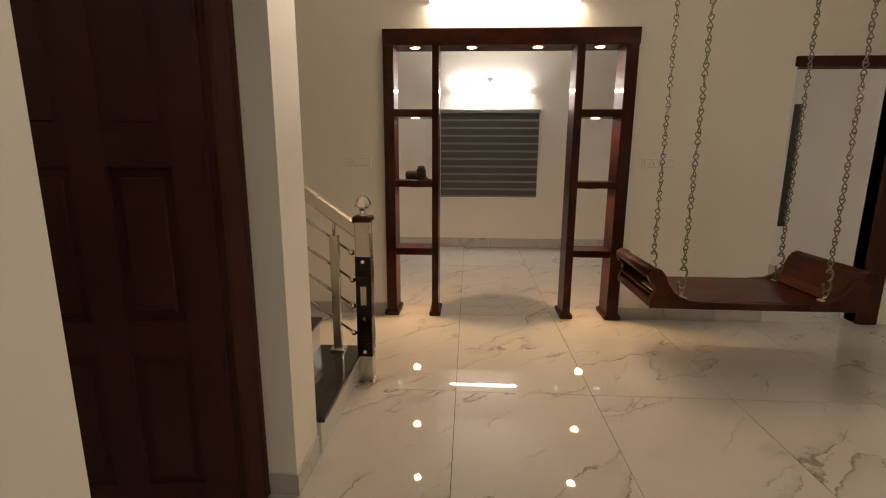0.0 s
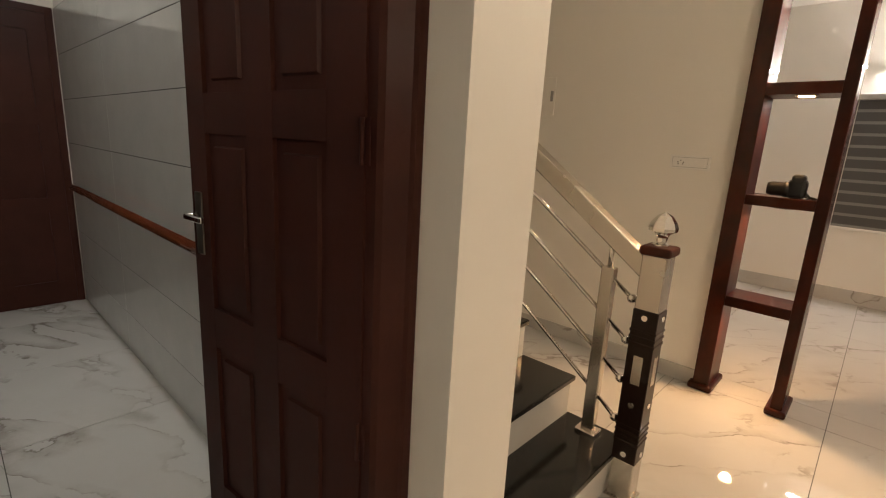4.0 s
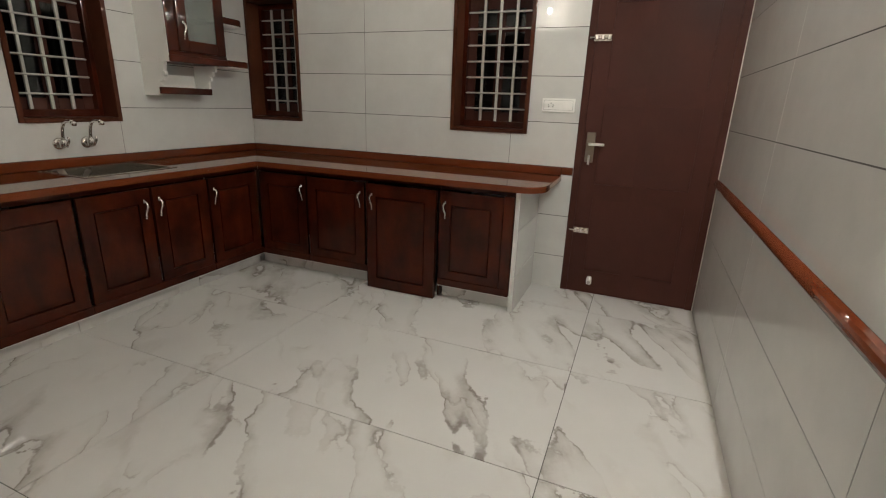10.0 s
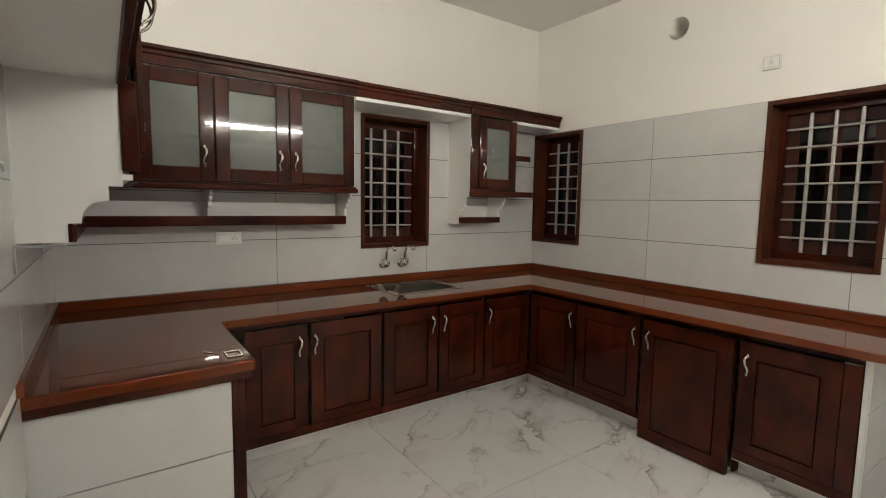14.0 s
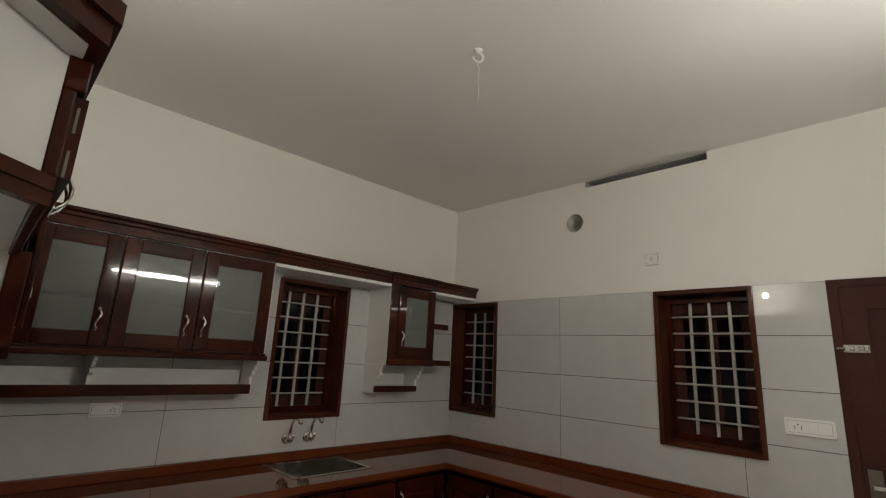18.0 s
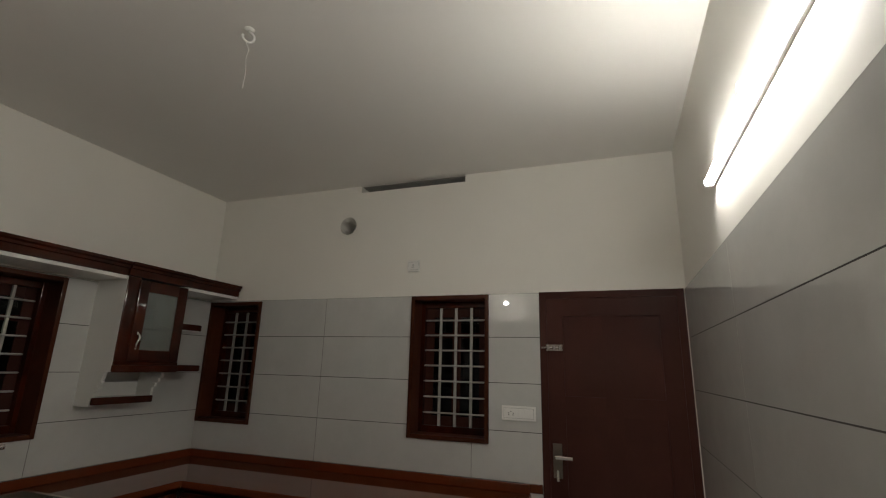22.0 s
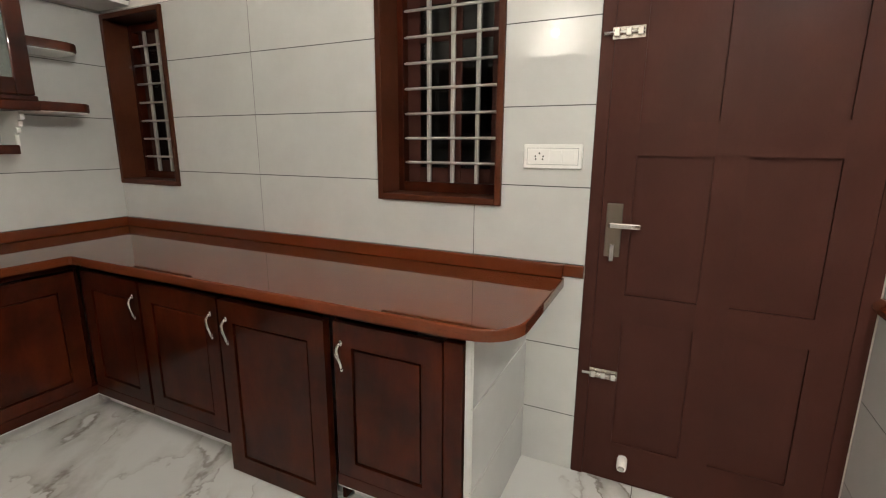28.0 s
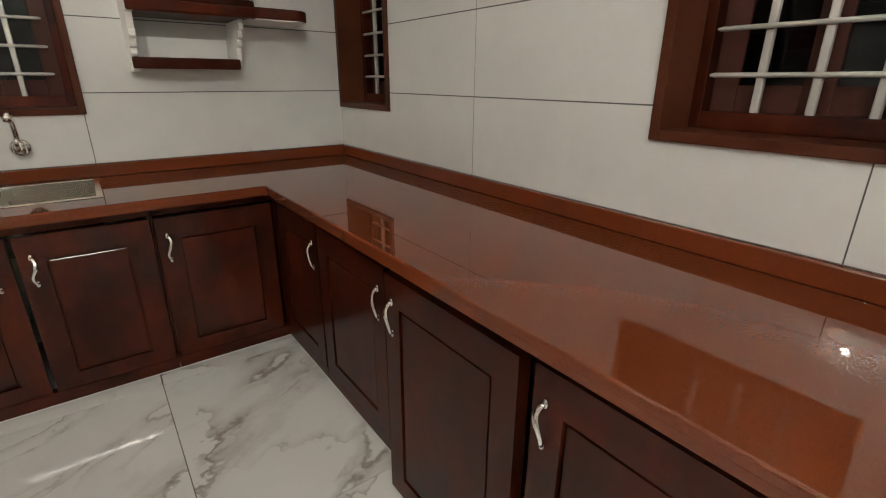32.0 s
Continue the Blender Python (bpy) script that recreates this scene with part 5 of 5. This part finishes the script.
part("skirting_tile", B(XH + 0.001, XH + 0.011, YN + 0.03, YB, 0, 0.095, bevel=0.002), M_FLOORH, skirt)
part("skirting_tile", B(-1.105, XH, DOOR_Y[1] - 0.010, DOOR_Y[1] - 0.001, 0, 0.095, bevel=0.002), M_FLOORH, skirt)
part("skirting_tile", B(XH + 0.001, XH + 0.011, -2.98, DOOR_Y[0], 0, 0.095, bevel=0.002), M_FLOORH, skirt)

mH = face_frame((0, YP, 0), (1, 0, 0), (0, -1, 0))
switch_plate(mH, -1.335, -1.118, 1.272, 1.352, "white socket and switch plate on the hall wall")
switch_plate(mH, 1.085, 1.345, 1.272, 1.358, "white socket and switch plate on the hall wall")

dbx = thing("distribution_box", (-2.32, YP, 1.575), "flush white fuse box cover on the stair wall", "fuse box")
part("cover", B(-2.50, -2.155, YP - 0.012, YP - 0.001, 1.575, 1.825, bevel=0.003), M_HALL, dbx)
part("latch", B(-2.185, -2.165, YP - 0.02, YP - 0.011, 1.665, 1.735, bevel=0.003), M_GREYP, dbx, "grey latch")

# ---- stairs ----
stairs = thing("stairs", (-2.0, 2.5, 0), "stairs with black granite treads and white risers", "stairs", kind="structure")
RISE, RUN, SX, SY0, SY1 = 0.184, 0.262, -0.955, YB + 0.002, 2.945
for k in range(9):
    x = SX - k * RUN
    part("riser", B(x - RUN - 0.02, x - 0.018, SY0, SY1 - 0.012, k * RISE if k == 0 else k * RISE - 0.03, (k + 1) * RISE - 0.024), M_TILE, stairs)
    part("tread", B(x - RUN - 0.02, x, SY0, SY1, (k + 1) * RISE - 0.024, (k + 1) * RISE, bevel=0.005), M_BLACK, stairs)
part("stringer", prism(bmesh.new(), [(SX - 0.05, 0.0), (SX - 9 * RUN, 0.0), (SX - 9 * RUN, 9 * RISE - 0.04), (SX - RUN, RISE - 0.04), (SX - 0.05, 0.04)], (SY0, SY1 - 0.03), axis="y"), M_HALL, stairs)

nw = thing("newel_post", (-0.918, 2.845, 0), "steel newel post with a dark wooden grooved sleeve and finial", "newel post")
NX, NY = -0.918, 2.845


def square_bar(x, y, half, z0, z1, bevel=0.004):
    return B(x - half, x + half, y - half, y + half, z0, z1, bevel=bevel)


part("base_plate", square_bar(NX, NY, 0.054, 0, 0.006, 0.002), M_STEEL, nw)
part("lower_post", square_bar(NX, NY, 0.044, 0.004, 0.174), M_STEEL, nw)
part("upper_post", square_bar(NX, NY, 0.044, 0.79, 0.998), M_STEEL, nw)
sleeve = part("sleeve", square_bar(NX, NY, 0.046, 0.172, 0.792, 0.003), M_SLEEVE, nw, "dark wooden grooved sleeve")
for z in (0.250, 0.272, 0.294, 0.316, 0.655, 0.680, 0.705):
    part("groove_band", square_bar(NX, NY, 0.049, z, z + 0.012), M_SLEEVE, sleeve)
for z0, z1 in ((0.50, 0.615),):
    part("inlay", many((NX - 0.018, NX + 0.018, NY - 0.0485, NY - 0.045, z0, z1), (NX + 0.045, NX + 0.0485, NY - 0.018, NY + 0.018, z0, z1), bevel=0.001), M_STEEL, sleeve, "polished steel inlay")
for z in (0.205, 0.415, 0.765):
    part("stud", sweep(bmesh.new(), [(NX, NY - 0.045, z), (NX, NY - 0.051, z)], 0.011, 14), M_CHROME, sleeve, "chrome stud")
    part("stud", sweep(bmesh.new(), [(NX + 0.045, NY, z), (NX + 0.051, NY, z)], 0.011, 14), M_CHROME, sleeve, "chrome stud")
part("cap", many((NX - 0.055, NX + 0.055, NY - 0.055, NY + 0.055, 0.996, 1.03), bevel=0.010), M_WOODX, nw, "wooden cap")
part("finial", lathe(bmesh.new(), [(0.030, 1.03), (0.030, 1.036), (0.018, 1.045), (0.020, 1.06), (0.026, 1.072), (0.048, 1.084), (0.050, 1.096), (0.043, 1.115), (0.026, 1.138), (0.004, 1.15)], (NX, NY, 0), 8, square=True), M_CHROME, nw, "faceted chrome finial")

rl = thing("stair_railing", (-1.5, 2.86, 0.18), "steel stair railing with four round rods", "railing")
RY, SLOPE = 2.868, 0.73


def along(x, z0):
    return (x, RY, z0 + (-1.0 - x) * SLOPE)


bm = bmesh.new()
m0 = Matrix.Translation((-1.0 - 0.75, RY, 0.964 + 0.75 * SLOPE)) @ Matrix.Rotation(math.atan(SLOPE), 4, "Y")
box(bm, -0.99, 1.0, -0.032, 0.032, -0.035, 0.035, bevel=0.005, m=m0)
part("handrail", bm, M_STEEL, rl, "rectangular steel handrail")
for z0 in (0.807, 0.638, 0.473, 0.302):
    rod = part("rod", sweep(bmesh.new(), [along(-1.0, z0), along(-2.6, z0)], 0.0085, 10), M_CHROME, rl)
    bm = bmesh.new()
    bmesh.ops.create_uvsphere(bm, u_segments=14, v_segments=8, radius=0.019, matrix=Matrix.Translation(along(-0.998, z0)))
    for f in bm.faces:
        f.smooth = True
    part("rod_ball", bm, M_CHROME, rod, "chrome ball end")
for k in range(3):
    x = -1.10 - k * 2 * RUN
    zt = (1 + 2 * k) * RISE
    top = 0.960 + (-1.0 - x) * SLOPE
    b0 = part("baluster", B(x - 0.026, x + 0.026, RY - 0.020, RY + 0.020, zt, top - 0.125, bevel=0.004), M_STEEL, rl)
    part("baluster_neck", sweep(bmesh.new(), [(x, RY, top - 0.13), (x, RY, top - 0.01)], 0.011, 12), M_CHROME, b0)
    part("baluster_foot", B(x - 0.045, x + 0.045, RY - 0.036, RY + 0.036, zt, zt + 0.016, bevel=0.005), M_CHROME, b0)

# ---- hall swing ----
sw = thing("indoor_swing", (1.45, 3.24, 0.43), "polished dark wooden plank swing with scrolled ends on chains", "swing")
A0, A1, B0, B1 = 1.0, 1.93, 3.02, 3.62
part("seat", B(A0 - 0.02, A1 + 0.02, B0, B1, 0.462, 0.50, bevel=0.006), M_WOODX, sw)
part("front_apron", B(A0 + 0.02, A1 - 0.02, B0 - 0.022, B0, 0.452, 0.498, bevel=0.006), M_WOODX, sw)
part("rear_apron", B(A0 + 0.02, A1 - 0.02, B1, B1 + 0.022, 0.452, 0.498, bevel=0.006), M_WOODX, sw)


def scroll(side):
    """The curved end of the swing: two shaped cheeks, a roll, and slats between them. side: -1 or 1 along x."""
    x0 = A0 if side < 0 else A1

    def X(a):
        return x0 + side * a
    pts = [(X(-0.16), 0.500), (X(-0.06), 0.508), (X(0.0), 0.53), (X(0.04), 0.56), (X(0.075), 0.61), (X(0.10), 0.668), (X(0.125), 0.698), (X(0.16), 0.708), (X(0.19), 0.692), (X(0.203), 0.655),
           (X(0.188), 0.617), (X(0.162), 0.598), (X(0.155), 0.57), (X(0.165), 0.54), (X(0.182), 0.50), (X(0.175), 0.455), (X(-0.16), 0.455)]
    for y0, y1 in ((B0 - 0.026, B0 + 0.018), (B1 - 0.018, B1 + 0.026)):
        part("end_cheek", prism(bmesh.new(), pts, (y0, y1), axis="y", bevel=0.004), M_WOODX, sw)
    part("end_roll", sweep(bmesh.new(), [(X(0.163), B0 - 0.03, 0.667), (X(0.163), B1 + 0.03, 0.667)], 0.039, 20), M_WOODY, sw)
    curve = [(X(-0.03), 0.512), (X(0.03), 0.55), (X(0.065), 0.60), (X(0.095), 0.655), (X(0.13), 0.692)]
    bm = bmesh.new()
    out = [(a, b) for a, b in curve] + [(a + side * 0.012, b - 0.016) for a, b in curve[::-1]]
    prism(bm, out, (B0 + 0.018, B1 - 0.018), axis="y")
    part("end_board", bm, M_WOODY, sw)
    part("end_slat", B(X(0.140), X(0.166), B0 + 0.018, B1 - 0.018, 0.532, 0.548, bevel=0.004), M_WOODY, sw)
    part("end_slat", B(X(0.125), X(0.178), B0 + 0.018, B1 - 0.018, 0.458, 0.506, bevel=0.006), M_WOODY, sw)


scroll(-1)
scroll(1)


def link_mesh():
    bm = bmesh.new()
    pts = []
    for k in range(20):
        a = 2 * math.pi * k / 20
        pts.append((0.0155 * math.sin(2 * a), 0.0042 * math.cos(a), 0.036 * math.cos(a)))
    sweep(bm, pts, 0.0040, 6, closed=True)
    me = bpy.data.meshes.new("link")
    bm.to_mesh(me)
    bm.free()
    me.materials.append(M_CHAIN)
    return me


LINK = link_mesh()
for cx, cy in ((1.04, 3.085), (1.04, 3.57), (1.93, 3.57), (1.915, 3.085)):
    bm = lathe(bmesh.new(), [(0.042, 0.5), (0.040, 0.505), (0.014, 0.512), (0.008, 0.53)], (cx, cy, 0), 18)
    ch = part("chain", bm, M_STEEL, sw, "steel chain of twisted links")
    pts = [(cx + 0.018 * math.cos(radians(a)), cy, 0.548 + 0.018 * math.sin(radians(a))) for a in range(0, 360, 30)]
    part("eye_ring", sweep(bmesh.new(), pts, 0.005, 8, closed=True), M_CHAIN, ch)
    pts = [(cx + 0.024 * math.cos(radians(a)), cy, 0.592 + 0.034 * math.sin(radians(a))) for a in range(150, 450, 20)] + [(cx - 0.024 * math.cos(radians(a)), cy, 0.662 - 0.036 * math.sin(radians(a))) for a in range(90, 350, 20)]
    part("s_hook", sweep(bmesh.new(), pts, 0.0062, 8), M_CHAIN, ch)
    n = 0
    z = 0.715
    while z < ZH - 0.05:
        ln = new("link", LINK)
        ln.parent = ch
        ln.matrix_local = Matrix.Translation(Vector((cx, cy, z)) - ORIGIN[ch]) @ Matrix.Rotation(radians(90 * n + 12 * math.sin(n)), 4, "Z")
        z += 0.064
        n += 1
    part("ceiling_hook", sweep(bmesh.new(), [(cx, cy, ZH), (cx, cy, ZH - 0.06)], 0.007, 8), M_STEEL, ch)

# ---- wall tiles, piece by piece ----
def tiles(wall, axis, face, back, us, zs, u_range, holes, grout=True):
    """Rows of tiles on a wall: us and zs are the joints."""
    gap = 0.0021
    deep = face + (back - face) * 0.16
    if grout:
        a, b = (back, deep)
        part("grout", slab(axis, a, b, u_range[0], u_range[1], zs[0], zs[-1], holes), M_GROUT, wall, "dark joint filler")
    cuts = [u_range[0], *[u for u in us if u_range[0] + 0.02 < u < u_range[1] - 0.02], u_range[1]]
    for u0, u1 in zip(cuts, cuts[1:]):
        for z0, z1 in zip(zs, zs[1:]):
            near = [h for h in holes if h[0] < u1 and h[1] > u0 and h[2] < z1 and h[3] > z0]
            if any(h[0] <= u0 and h[1] >= u1 and h[2] <= z0 and h[3] >= z1 for h in near):
                continue
            part("tile", slab(axis, deep, face, u0 + gap, u1 - gap * 0.6, z0 + (gap if z0 > 0 else 0), z1 - gap, near), M_TILE, wall)


UP, LOW = (0.897, 1.197, 1.497, 1.797, CT), (0.0, 0.25, 0.55, 0.846)
tiles(wall_west, "x", XW, XW - TH + 0.0005, (-0.775, 0.43), UP, (YS, BD[0] - 0.001), [W2, W1])
tiles(wall_west, "x", XW, XW - TH + 0.0005, (), LOW, (0.655, BD[0] - 0.001), [])
tiles(wall_south, "y", YS, YS - TH + 0.0005, (-3.562, -2.375), UP, (XW, XE), [WS])
tiles(wall_north, "y", YN, YN + TH - 0.0005, (-3.565, -2.365), UP, (XW, -1.21), [])
tiles(wall_north, "y", YN, YN + TH - 0.0005, (-3.565, -2.365), LOW, (XW, -1.21), [])
tiles(wall_east, "x", XE - TH, XE - 0.0005, (-0.75,), UP, (YS, DOOR_Y[0] - 0.03), [])
tiles(wall_east, "x", XE - TH, XE - 0.0005, (-0.75,), LOW, (-0.65, DOOR_Y[0] - 0.03), [])


# ---- floor tiles ----
def floor_tiles(x0, x1, y0, y1, gx, gy, mat):
    """Polished tiles 0.8 by 1.6 m on a grid through (gx, gy)."""
    g = 0.0018
    ix, shared = math.floor((x0 - gx) / 0.8), {}
    while gx + ix * 0.8 < x1:
        a, b = max(x0, gx + ix * 0.8), min(x1, gx + (ix + 1) * 0.8)
        iy = math.floor((y0 - gy) / 1.6)
        while gy + iy * 1.6 < y1:
            c, d = max(y0, gy + iy * 1.6), min(y1, gy + (iy + 1) * 1.6)
            iy += 1
            if b - a < 0.01 or d - c < 0.01:
                continue
            key = (round(b - a, 3), round(d - c, 3))
            if key not in shared:
                bm = B(-key[0] / 2 + g, key[0] / 2 - g, -key[1] / 2 + g, key[1] / 2 - g, -0.0045, 0)
                me = bpy.data.meshes.new("floor_tile")
                bm.to_mesh(me)
                bm.free()
                me.materials.append(mat)
                shared[key] = me
            t = new("floor_tile", shared[key])
            t.parent = floor
            t.location = Vector(((a + b) / 2, (c + d) / 2, 0)) - ORIGIN[floor]
        ix += 1


floor_tiles(XW - 0.02, -1.11, YS, YN + TH + 0.003, -2.806, 1.142, M_FLOOR)
floor_tiles(-1.11, 3.6, -3.0, YP, -0.364, 2.735, M_FLOORH)
floor_tiles(XW - 0.09, -1.11, YB, YP, -0.364, 2.735, M_FLOORH)
floor_tiles(-2.4, 3.6, YP, YR, -0.364, 2.735, M_FLOORH)
